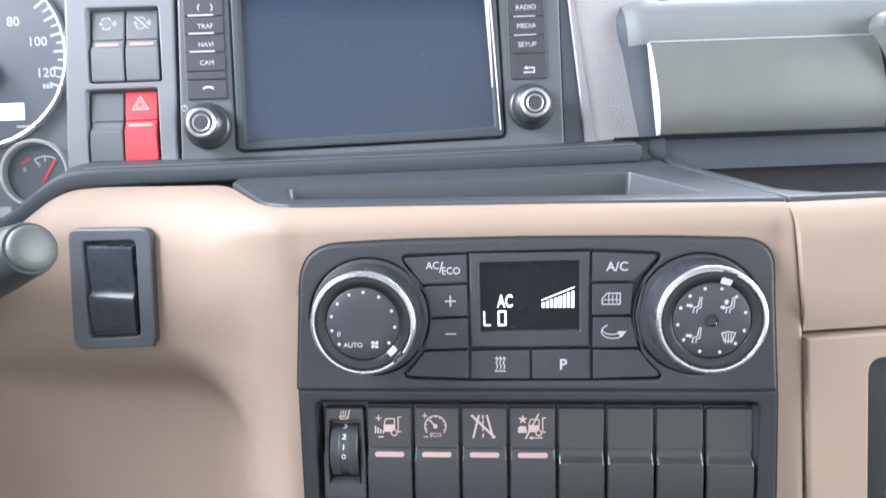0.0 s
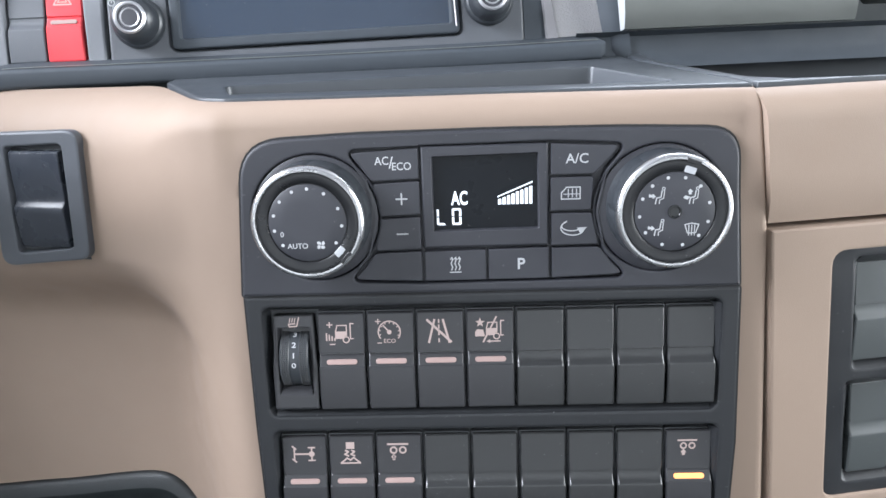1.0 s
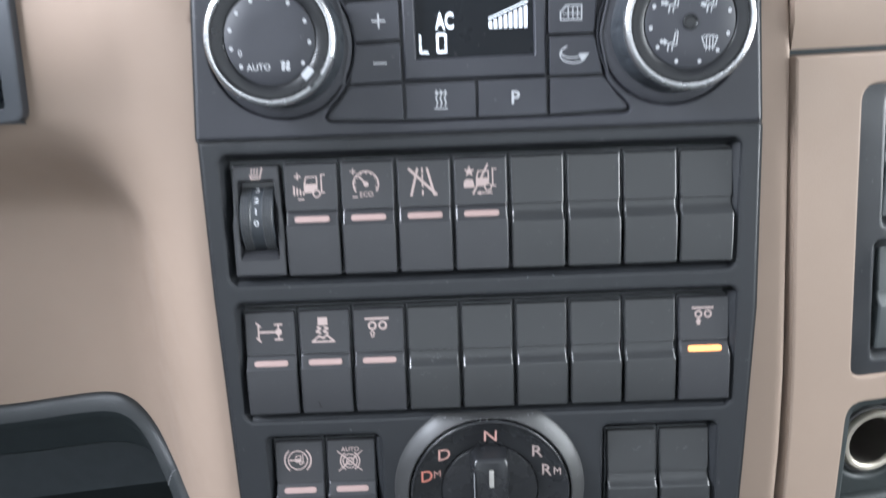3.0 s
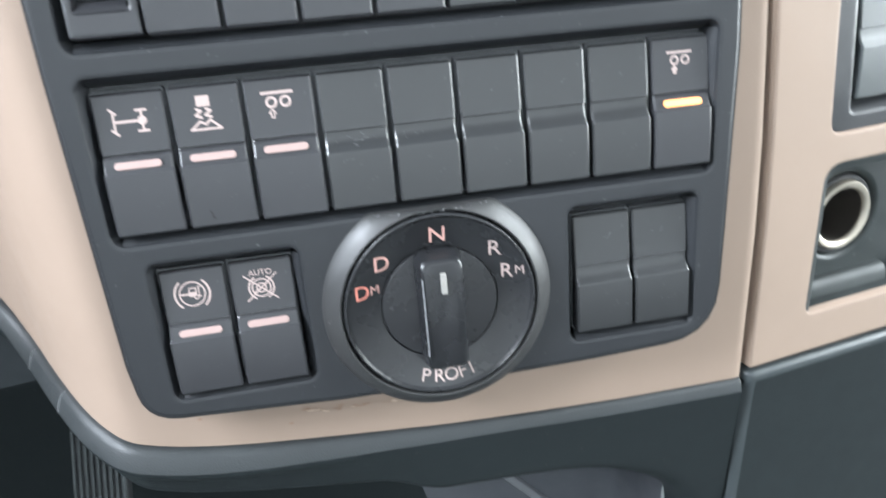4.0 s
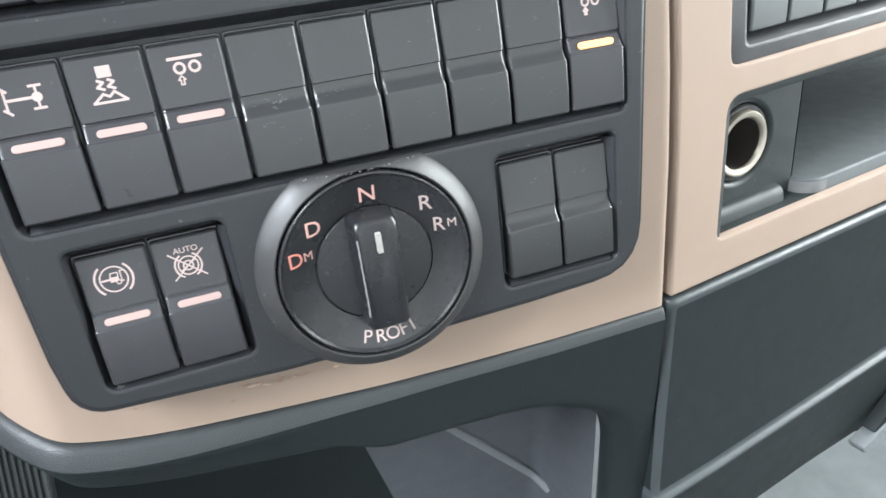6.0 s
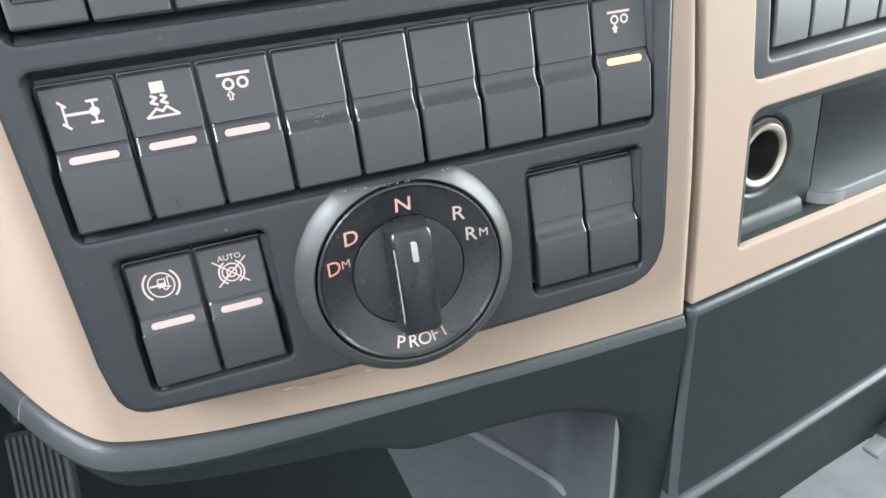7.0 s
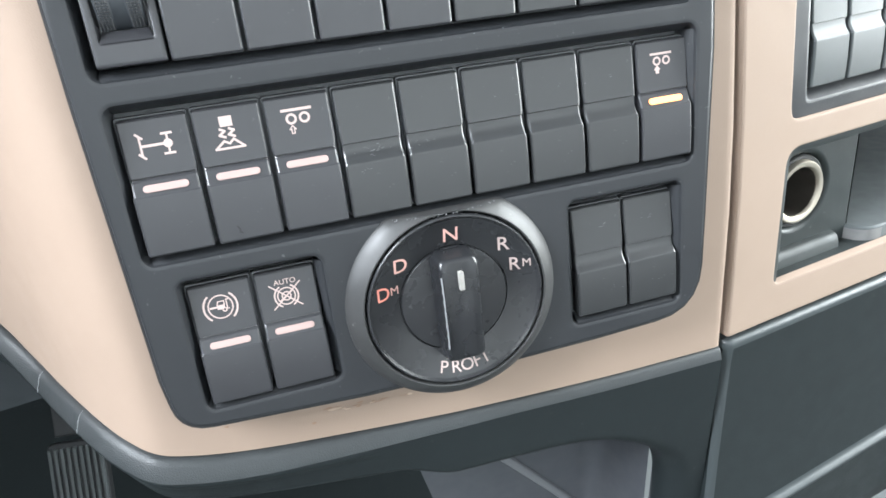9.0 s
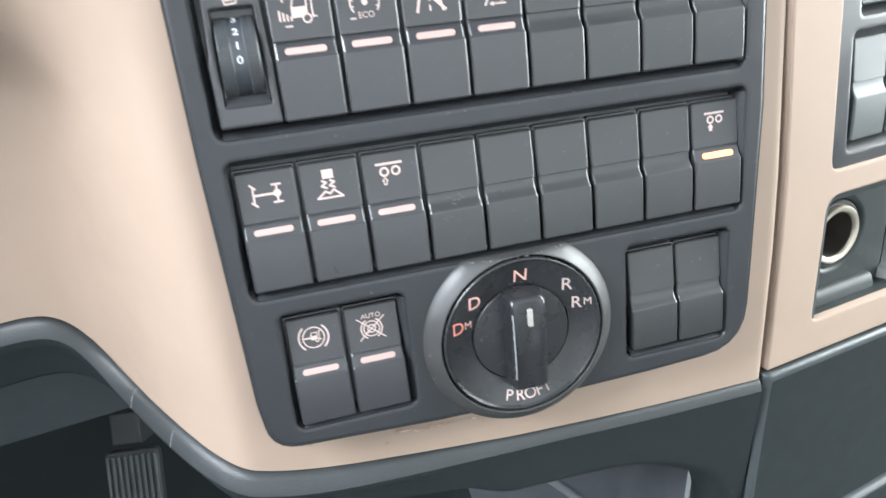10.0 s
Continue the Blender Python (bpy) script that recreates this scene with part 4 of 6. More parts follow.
def scuffs(root, seed, spots):
    """Short pale scratches on a cover: (x, y, height, how many, spread)."""
    rng = random.Random(seed)
    bm = bmesh.new()
    for x, y, z, n, d in spots:
        for k in range(n):
            a = rng.uniform(-0.5, 0.5)
            px, py, ln = x + rng.gauss(0, d), y + rng.gauss(0, d * 0.25), rng.uniform(0.2, 1.1)
            stroke(bm, [(px, py), (px + ln * math.cos(a), py + ln * math.sin(a) * 0.5)], rng.uniform(0.08, 0.2), z)
    tagged(part("scuff", bm, SCUFF_GLINT, root, "pale scratches"), kind="stuff")


ROW_ONE = [(icon_distance, "black rocker switch with truck distance pictogram", None), (icon_eco, "black rocker switch with ECO gauge pictogram", ("ECO", 2.1, -0.5, 9.6, -1.98)),
           (icon_lane, "black rocker switch with crossed-out lane pictogram", None), (icon_collision, "black rocker switch with crossed-out collision pictogram", None)]
for k in range(8):
    x = -70.7 + k * 23.4
    if k < 4:
        ic, lab, let = ROW_ONE[k]
        switch(on(PANEL, x, 62.6), lab + ", upper row", ic, BAR, h=47, group="upper row switches", lettering=let)
    else:
        switch(on(PANEL, x, 62.6), "blank black rocker cover, slightly worn, upper row", h=47, group="upper row switches")
ROW_TWO = [(icon_axle, "black rocker switch with axle differential pictogram"), (icon_slip, "black rocker switch with wheel slip pictogram"), (icon_bogie, "black rocker switch with lifting axle pictogram")]
for k in range(9):
    x = -93.1 + k * 23.47
    if k < 3:
        sw = switch(on(PANEL, x, -0.1), ROW_TWO[k][1] + " and pale bar, middle row", ROW_TWO[k][0], BAR, group="middle row switches", scale=(0.86, 0.95, 0.94)[k])
        if k == 1:
            # a small dark nick near its lower edge
            bm = bmesh.new()
            stroke(bm, [(-4.0, -17.4), (-3.4, -18.4), (-3.5, -19.6), (-2.7, -19.9)], 0.55, 1.52)
            part("nick", bm, SHADE_NICK, sw, "small dark nick in the surface")
    elif k < 8:
        sw = switch(on(PANEL, x, -0.1), "blank black rocker cover with scuffs, middle row", group="middle row switches")
        if k == 3:
            scuffs(sw, 5, [(-1, 0.4, -0.3, 16, 3.5), (-3, -5.7, 1.6, 5, 1.5)])
        elif k == 4:
            scuffs(sw, 7, [(-6, 0.0, -0.15, 8, 2.5)])
        else:
            scuffs(sw, 20 + k, [(2, 12, -2.3, 3, 4)])
    else:
        switch(on(PANEL, x, -0.1), "black rocker switch with lifting axle pictogram and lit amber bar", icon_bogie, AMBER, group="middle row switches", scale=0.85, filled=True)
switch(on(PANEL, -85.3, -61.1), "black rocker switch with truck brake pictogram beside the gear selector", icon_brake, BAR, group="lower row switches")
switch(on(PANEL, -61.8, -61.1), "black rocker switch with crossed-out AUTO brake pictogram", icon_hill, BAR, group="lower row switches", lettering=("AUTO", 2.1, -0.3, 18.2, -2.95))
for k in range(2):
    sw = switch(on(PANEL, 64.7 + k * 23.7, -61.6), "blank black rocker cover beside the gear selector", h=46.6, w=22.6, group="lower row switches")
    scuffs(sw, 40 + k, [(0, 14, -2.5, 5, 4), (3, -12, 1.8, 3, 4)])


def seat_heater():
    m = on(PANEL, -93.3, 62.6, -0.6) @ Matrix.Rotation(radians(-5.5), 4, "X")
    root = thing("seat_heater_wheel", m, "black seat heater thumbwheel numbered 2 1 0 in its slot", "switch", "upper row switches")
    bm = bmesh.new()
    plate_with_holes(bm, rounded([(-9.6, 23.2, 1.2), (9.6, 23.2, 1.2), (10.2, 3, 1), (10.9, -2, 1), (10.7, -23.2, 1.2), (-10.7, -23.2, 1.2), (-10.9, -2, 1), (-10.2, 3, 1)], 3), [rounded([(-7.4, 16.8, 1), (7.4, 16.8, 1), (8.0, -15.6, 1), (-8.0, -15.6, 1)], 3)], 0.0, 9, 5.0, 0.8, 0.4)
    part("housing", bm, SWITCH, root)
    # sloping lip under the wheel
    bm = bmesh.new()
    grid_mesh(bm, [[(-7.8, -15.9, 0.2), (7.8, -15.9, 0.2)], [(-6.9, -12.6, -2.6), (6.9, -12.6, -2.6)], [(-6.9, -12.2, -4.6), (6.9, -12.2, -4.6)]])
    part("slot_lip", bm, SWITCH, root, "sloping lip of the slot")
    # wheel on a horizontal axle, two bands of raised studs
    r, mid = 15.5, 0.8
    at = lambda x, a, rr: (x, mid + rr * math.sin(a), rr * math.cos(a) - 12.6)
    bm = bmesh.new()
    rows = []
    for k in range(41):
        a = radians(-64 + 128 * k / 40)
        rows.append([at(x, a, r - f) for x, f in ((-6.9, 1.4), (-6.7, 0.25), (-6.4, 0.0), (-2.5, 0.0), (-2.2, 0.3), (2.2, 0.3), (2.5, 0.0), (6.4, 0.0), (6.7, 0.25), (6.9, 1.4))])
    grid_mesh(bm, rows)
    wheel = part("thumbwheel", bm, KNOB, root, "studded black thumbwheel", sharp=25)
    bm = bmesh.new()
    for k in range(34):
        a = radians(-58 + 116 * k / 33)
        for x in (-5.9, -4.9, -3.9, -2.9, 2.9, 3.9, 4.9, 5.9):
            ring_ = [bm.verts.new(at(x + dx, a + da, r - 0.05)) for dx, da in ((-0.36, -0.022), (0.36, -0.022), (0.36, 0.022), (-0.36, 0.022))]
            tip = bm.verts.new(at(x, a, r + 0.34))
            for q in range(4):
                bm.faces.new((ring_[q - 1], ring_[q], tip))
    tagged(part("studs", bm, BEZEL, wheel, "small grip studs on the wheel", sharp=20), kind="stuff")
    for s, y in (("3", 13.1), ("2", 8.9), ("1", 4.2), ("0", -0.6)):
        a = math.asin((y - mid) / r)
        ob = text(s, 2.6, WHITE, wheel, 0, 0, 0, "numeral", turn=0, bold=0.05, width=1.25)
        ob.matrix_basis = Matrix.Translation([c * 0.001 for c in at(0.0, a, r - 0.27)]) @ Matrix.Rotation(-a, 4, "X")
    bm = bmesh.new()
    stroke(bm, [(3.0, 22.2), (1.9, 18.0), (-1.6, 17.7), (-2.0, 19.0), (1.0, 19.2)], 0.55, 0.12)
    for x in (-1.6, -0.4, 0.8):
        stroke(bm, [(x, 19.9), (x + 0.5, 21.9)], 0.4, 0.15)
    part("icon", bm, PRINT, root, "printed seat pictogram")


seat_heater()


def switch_panel():
    root = thing("switch_panel", PANEL, "soft black plastic panel with three recessed switch rows in the console", "panel")
    outline = rounded([(113.2, 95.8, 1.5), (115.4, 18, 0), (113.6, -50, 0), (112, -95.5, 23), (60, -97.2, 0), (10, -97.6, 0), (-40, -96.6, 0), (-109.5, -92.5, 24), (-112, -70, 0), (-114, 30, 0), (-114, 95.8, 1.5)])
    holes = [rrect(212.5, 54.8, 4, -0.6, 63), rrect(213.6, 54.2, 4, 0.4, 0.6), rrect(50.5, 52, 3.5, -73.2, -60.2), rrect(51, 54.6, 3.5, 76.2, -61.2)]
    bm = bmesh.new()
    plate_with_holes(bm, outline, holes, 0.6, 21, 9.5, 1.5, 2.2)
    floors = [f for f in bm.faces if len(f.verts) > 12]
    bmesh.ops.delete(bm, geom=floors, context="FACES_ONLY")
    part("frame", bm, FRAME, root, sharp=30)
    # black strip drawn for the shadow line between frame and tan skin
    bm = bmesh.new()
    a, b = ring(bm, offset(outline, -0.8), -9), ring(bm, offset(outline, -0.8), -0.3)
    bridge(bm, a, b)
    bridge(bm, b, ring(bm, offset(outline, 0.8), -0.3))
    part("edge_shade", bm, SHADE_NICK, root, "black strip standing for the shade round the frame")
    # crumbs and grime along the lower edges of the recesses
    rng = random.Random(11)
    bm = bmesh.new()
    for x0, x1, y, n in ((-38, 50, -28.6, 90), (-105, 105, -28.2, 14), (-105, 105, 35.2, 6), (-98, -50, -87.2, 4), (52, 100, -89.6, 5)):
        for _ in range(n):
            r = rng.choice((0.07, 0.08, 0.1, 0.12, 0.2))
            bmesh.ops.create_icosphere(bm, subdivisions=1, radius=r, matrix=Matrix.Translation((rng.uniform(x0, x1), y + rng.uniform(-0.5, 0.7), 0.1 + rng.uniform(-1.2, 0.3))))
    tagged(part("dust", bm, GREY_PRINT, root, "pale dust crumbs in the edges"), kind="stuff")
    for h in holes:
        bm = bmesh.new()
        slab(bm, offset(h, 1.2), -12.0, -8.2, 0.2, 1)
        part("recess_floor", bm, DEEP, root)
        # sloping sill under the keys
        x0, x1, y = min(p[0] for p in h) + 2.5, max(p[0] for p in h) - 2.5, min(p[1] for p in h)
        bm = bmesh.new()
        grid_mesh(bm, [[(x, y + dy, w) for x in np.linspace(x0, x1, 9)] for dy, w in ((3.2, -9), (2.9, -4.2), (2.2, -3.0), (1.0, -1.4), (0.1, -0.5))])
        part("recess_sill", bm, FRAME, root, sharp=60)
        top = max(p[1] for p in h)
        bm = bmesh.new()
        grid_mesh(bm, [[(x, top - dy, w) for x in np.linspace(x0, x1, 9)] for dy, w in ((0.1, -0.6), (1.0, -2.2), (2.4, -5.0), (3.2, -9))])
        part("recess_head", bm, FRAME, root, sharp=60)
        bm = bmesh.new()
        grid_mesh(bm, [[(x1 + 2.5 - dx, v, w) for v in np.linspace(y + 2.5, top - 2.5, 7)] for dx, w in ((3.0, -9), (2.7, -4.4), (1.6, -2.2), (0.1, -0.6))])
        part("recess_cheek", bm, FRAME, root, sharp=60)


switch_panel()


# ---- gear selector ----


def gear_selector():
    root = thing("gear_selector", on(PANEL, 0, -62.3), "round black rotary gear selector with pale lettering below the switches", "selector")
    bm = bmesh.new()
    lathe(bm, [(42.9, -17), (42.9, 0.2), (42.2, 1.8), (39.4, 4.2), (37.2, 5.9), (36.7, 6.2), (36.3, 6.1), (36.0, 5.6), (35.8, 1.0)], 96)
    for v in bm.verts:
        v.co.y = min(v.co.y, 36.4)
    part("bezel", bm, BEZEL, root, "satin black flared bezel, worn at the rim")
    # crumbs and wear where the bezel meets the switch row
    rng = random.Random(31)
    bm = bmesh.new()
    for i in range(46):
        x = rng.choice((-1, 1)) * rng.uniform(9.5, 21.0) if i < 30 else rng.uniform(-9, 9)
        r = math.hypot(x, 36.4)
        z = np.interp(r, [36.7, 37.2, 39.4, 42.2], [6.2, 5.9, 4.2, 1.8])
        bmesh.ops.create_icosphere(bm, subdivisions=1, radius=rng.choice((0.12, 0.16, 0.2, 0.32)), matrix=Matrix.Translation((x, 36.3 + rng.uniform(-0.7, 0.1), z + 0.02)))
    tagged(part("dust", bm, SCUFF_GLINT, root, "pale crumbs along the bezel edge"), kind="stuff")
    bm = bmesh.new()
    lathe(bm, [(35.4, 1.0), (35.35, 5.2), (35.2, 5.9), (34.8, 6.35), (34.4, 6.4), (34.0, 6.1), (33.6, 5.6), (33.0, 5.3), (28, 3.7), (22.6, 2.1), (22.1, 2.0), (22.0, 0.8), (21.5, 0.8)], 96)
    part("dial_ring", bm, DIAL, root)
    bm = bmesh.new()
    lathe(bm, [(21.6, 0.6), (21.5, 2.4), (21.1, 2.9), (12, 3.1), (0, 3.2)], 80)
    part("turning_disc", bm, DIAL, root, "dark disc round the handle")
    # grip: a tapered bar across the disc
    bm = bmesh.new()
    low = rounded([(-8.6, 21.2, 3.5), (-8.6, -23.5, 3.0), (8.6, -23.5, 3.0), (8.6, 21.2, 3.5)], 6)
    rows = [(1.0, 1.0), (6.0, 0.97), (11.6, 0.9), (13.2, 0.88), (14.1, 0.83), (14.6, 0.76), (14.85, 0.68), (14.9, 0.55)]
    last = None
    for z, f in rows:
        lean = 1.0 - (1 - f) * 0.3
        now = [bm.verts.new((x * f, y * lean, z - (0.012 * max(0, abs(y) - 8) ** 2 if z > 10 else 0))) for x, y in low]
        if last:
            bridge(bm, last, now)
        last = now
    bm.faces.new(last)
    grip = part("grip", bm, GRIP, root, "glossy black grip bar", sharp=55)
    # pale strip painted for the sheen and scratches along one side of the bar
    bm = bmesh.new()
    line = []
    for i in range(25):
        y = 14.5 - 30 * i / 24
        d = 0.012 * max(0, abs(y) - 8) ** 2
        q = 0.22 + 0.10 * math.sin(i * 1.7) + 0.06 * math.sin(i * 4.1)
        line.append([(-7.3 - q * 0.6, y, 13.9 - d - q), (-7.2, y, 14.15 - d), (-7.0, y, 14.4 - d)])
    grid_mesh(bm, line)
    part("edge_glint", bm, SCUFF_GLINT, grip, "pale strip painted for sheen and scratches on the grip edge")
    bm = bmesh.new()
    slab(bm, rrect(1.9, 7.4, 0.3, 0.2, 12.0), 12.0, 14.75, 0.1, 1)
    part("marker", bm, FADED_PRINT, root, "pale worn marker line")

    def letter(s, size, mat, x, y, turn=0.0, bold=0.03):
        """A printed letter lying on the dished ring."""
        r, a = math.hypot(x, y), math.atan2(y, x)
        ob = text(s, size, mat, root, 0, 0, 0, "letter", turn=turn, bold=bold)
        tilt = Matrix.Rotation(math.atan(0.3077), 4, Vector((math.sin(a), -math.cos(a), 0)))
        ob.matrix_basis = Matrix.Translation((x * 0.001, y * 0.001, (3.7 + (r - 28) * 0.3077 + 0.1) * 0.001)) @ tilt

    for s, size, ang, r, mat, tw in (("N", 6.4, 88.4, 26.4, ROSE_PRINT, 0), ("R", 6.2, 41.5, 28.0, PRINT, 0), ("D", 6.2, 137.6, 27.0, ROSE_PRINT, 0)):
        letter(s, size, mat, r * math.cos(radians(ang)), r * math.sin(radians(ang)))
    for s, x, y, mat in (("R", 25.2, 9.1, PRINT), ("D", -27.9, 8.4, RED_PRINT)):
        letter(s, 5.8, mat, x, y)
        letter("M", 3.6, PRINT if mat is PRINT else ROSE_PRINT, x + 4.7, y + 0.2, 0, 0.0)
    for i, s in enumerate("PROFI"):
        ang = (254, 264, 273.3, 281.6, 288.8)[i]
        r = 29.4
        letter(s, 5.2, PRINT, r * math.cos(radians(ang)), r * math.sin(radians(ang)), ang - 270, 0.02)


gear_selector()


# ---- climate control ----


def climate():
    root = thing("climate_control", on(PANEL, 0.5, 0), "black climate control panel with display, keys and two round knobs", "control panel")
    outline = rounded([(112.2, 96.5, 1), (109.1, 140, 0), (107.7, 167.2, 24), (60, 169.0, 500), (0, 169.6, 500), (-60, 169.2, 500), (-109.8, 167.2, 23), (-112.6, 130, 0), (-115.0, 96.5, 1)], 7)
    key_hole = [rounded([(-64, 162.5, 3), (-31, 163.2, 1), (-31, 163.5, 0), (26, 164, 0), (27, 164, 1), (60, 162.2, 3), (50, 150, 10), (46.2, 132.5, 10), (50, 114, 10), (62, 101.6, 3), (27, 101.2, 0), (-31, 101.0, 0), (-65, 102.3, 3), (-54, 115, 10), (-50.3, 132, 10), (-54, 149, 10)], 5)]
    holes = key_hole + [circle(28.8, 48, -78.4, 132.6), circle(28.8, 48, 75.4, 133.0)]
    bm = bmesh.new()
    plate_with_holes(bm, outline, holes, 1.6, 14, 4.0, 0.8, 0.3)
    part("faceplate", bm, CLIMATE, root, sharp=30)
    # shadow line round the faceplate, made as a black strip
    bm = bmesh.new()
    a, b = ring(bm, offset(outline, -1.0), -9), ring(bm, offset(outline, -1.0), -0.1)
    bridge(bm, a, b)
    bridge(bm, b, ring(bm, offset(outline, 0.8), -0.1))
    part("edge_shade", bm, SHADE_NICK, root, "black strip standing for the shade round the faceplate")
    for cx, cy in ((-78.4, 132.6), (75.4, 133.0)):
        bm = bmesh.new()
        lathe(bm, [(28.4, -2), (28.3, 0.9), (27.8, 1.3), (22, 1.3)], 64, cx, cy)
        part("knob_base", bm, CLIMATE, root, "flush round base of a knob")

    def key(name, corners, label="", proud=1.3):
        bm = bmesh.new()
        slab(bm, offset(rounded([(x, y, max(r, 1.0)) for x, y, r in corners], 4), 0.35), -3.0, proud, 0.35, 2)
        return part(name, bm, KEY, root, label)

    z = 1.36
    k1 = key("key", [(-62.5, 161.4, 2), (-31, 162.8, 0.6), (-31, 148.8, 0.6), (-52.6, 148.0, 3), (-58, 155.5, 10)])
    k2 = key("key", [(-52.4, 147.5, 1.5), (-31, 148.3, 0.6), (-31, 132.8, 0.6), (-49.6, 132.2, 1.5)])
    k3 = key("key", [(-49.6, 131.6, 1.5), (-31, 132.2, 0.6), (-31, 117.0, 0.6), (-52.4, 116.4, 1.5)])
    key("key", [(-52.6, 115.8, 3), (-31, 116.4, 0.6), (-31, 101.8, 0.6), (-63.2, 103.2, 2), (-57.6, 109, 10)])
    k5 = key("key", [(-30.4, 116.2, 0.6), (-2, 116.5, 0.6), (-2, 101.8, 0.6), (-30.4, 101.8, 0.6)])
    k6 = key("key", [(-1.5, 116.5, 0.6), (26.3, 116.8, 0.6), (26.3, 101.9, 0.6), (-1.5, 101.8, 0.6)])
    k7 = key("key", [(26.4, 163.2, 0.6), (57.5, 161.6, 2), (52, 155, 10), (45.8, 148.8, 3), (26.4, 148.8, 0.6)])
    k8 = key("key", [(26.4, 148.2, 0.6), (46, 148.2, 1.5), (44.9, 132.9, 1.5), (26.4, 132.7, 0.6)])
    k9 = key("key", [(26.8, 132.2, 0.6), (45.1, 132.2, 1.5), (48.6, 117.2, 1.5), (26.8, 117.0, 0.6)])
    key("key", [(27, 116.4, 0.6), (48.8, 116.6, 3), (54, 109.5, 10), (60.2, 103.2, 2), (27, 101.9, 0.6)])
    text("AC", 3.7, WHITE, k1, -47.4, 157.2, z, bold=0.03, width=0.9)
    text("/", 5.4, WHITE, k1, -43.4, 156.2, z, bold=0.02)
    text("ECO", 3.5, WHITE, k1, -38.8, 154.6, z, bold=0.03, width=0.9)
    for k, pts in ((k2, [[(-41.8, 140.2), (-37, 140.2)], [(-39.4, 137.8), (-39.4, 142.6)]]), (k3, [[(-42, 124.3), (-37.2, 124.3)]])):
        bm = bmesh.new()
        for i, p in enumerate(pts):
            stroke(bm, p, 0.7, z + 0.02 * i)
        part("sign", bm, WHITE, k)
    text("A/C", 4.4, WHITE, k7, 38.2, 155.8, z, bold=0.05)
    text("P", 5.2, WHITE, k6, 13.4, 109.0, z, bold=0.14)
    # heated mirror: three rising waves over a line
    bm = bmesh.new()
    for i in range(3):
        x = -18.0 + i * 1.7
        stroke(bm, [(x, 107.0), (x + 0.5, 108.4), (x - 0.2, 110.0), (x + 0.4, 111.6), (x + 0.2, 112.6)], 0.5, z)
        stroke(bm, [(x - 0.5, 112.0), (x + 0.2, 113.0), (x + 0.8, 112.0)], 0.4, z + 0.03)
    stroke(bm, [(-18.8, 106.0), (-13.8, 106.0)], 0.5, z)
    part("icon", bm, WHITE, k5)
    # rear window heating
    bm = bmesh.new()
    stroke(bm, [(31.4, 138.2), (31.4, 141.0), (33.6, 143.4), (39.6, 143.4), (39.6, 138.2)], 0.55, z, True)
    for x in (34.4, 36.2, 38.0):
        stroke(bm, [(x, 139.0), (x, 142.6)], 0.45, z + 0.03)
    stroke(bm, [(32.4, 140.4), (39.2, 140.4)], 0.4, z + 0.06)
    part("icon", bm, WHITE, k8)
    # recirculated air
    bm = bmesh.new()
    stroke(bm, arc(36.6, 125.2, 5.4, 120, 330, 14, 3.4), 0.5, z)
    stroke(bm, arc(36.2, 126.0, 4.6, 130, 320, 12, 2.2), 0.5, z + 0.05)
    patch(bm, [(40.0, 122.2), (42.8, 125.4), (38.4, 125.2)], z + 0.07)
    part("icon", bm, WHITE, k9)
    bm = bmesh.new()
    slab(bm, circle(0.55, 10, 5.4, 108.6), 1.1, 1.42, 0.1, 1)
    part("sensor", bm, DEEP, k6)

    # display
    bm = bmesh.new()
    plate_with_holes(bm, rounded([(-30.4, 117.2, 0.8), (26.2, 117.3, 0.8), (25.8, 163.4, 0.8), (-30.4, 163.2, 0.8)], 3), [rounded([(-25.4, 125.2, 0.6), (21.4, 125.6, 0.6), (21.0, 158.8, 0.6), (-25.4, 158.2, 0.6)], 3)], 1.2, 4, 2.6, 0.5, 0.2)
    d = part("display", bm, KEY, root, "dark display with pale segments")
    bm = bmesh.new()
    patch(bm, [(-25.2, 125.4), (21.2, 125.7), (20.8, 158.6), (-25.2, 158.0)], -1.2)
    part("glass", bm, LCD, d)
    zz = -1.1
    text("AC", 6.2, LCD_ON, d, -13.6, 139.2, zz, "segment", width=0.62, bold=0.2)
    bm = bmesh.new()
    seg = lambda pts: patch(bm, pts, zz)
    for x0, chars in ((-24.0, "L"), (-17.2, "O")):
        w, h, t = 4.2, 7.6, 0.95
        y0 = 127.4
        bars = {"l1": [(0, 0.3), (t, 0.5), (t, h / 2 - 0.3), (0, h / 2 - 0.2)], "l2": [(0, h / 2 + 0.2), (t, h / 2 + 0.3), (t, h - 0.5), (0, h - 0.3)],
                "b": [(0.3, 0), (w - 0.3, 0), (w - 0.9, t), (0.9, t)], "t": [(0.3, h), (w - 0.3, h), (w - 0.9, h - t), (0.9, h - t)],
                "r1": [(w, 0.3), (w - t, 0.5), (w - t, h / 2 - 0.3), (w, h / 2 - 0.2)], "r2": [(w, h / 2 + 0.2), (w - t, h / 2 + 0.3), (w - t, h - 0.5), (w, h - 0.3)]}
        for b in ("l1", "l2", "b") if chars == "L" else ("l1", "l2", "b", "t", "r1", "r2"):
            seg([(x0 + px, y0 + py) for px, py in bars[b]])
    for i in range(8):
        x = 3.6 + i * 1.98
        seg([(x, 136.2), (x + 1.35, 136.2), (x + 1.35, 138.8 + i * 0.78), (x, 138.5 + i * 0.78)])
    seg([(3.4, 139.4), (3.4, 140.0), (19.0, 146.4), (19.0, 145.7)])
    part("segment", bm, LCD_ON, d, "lit fan level bars and digits")

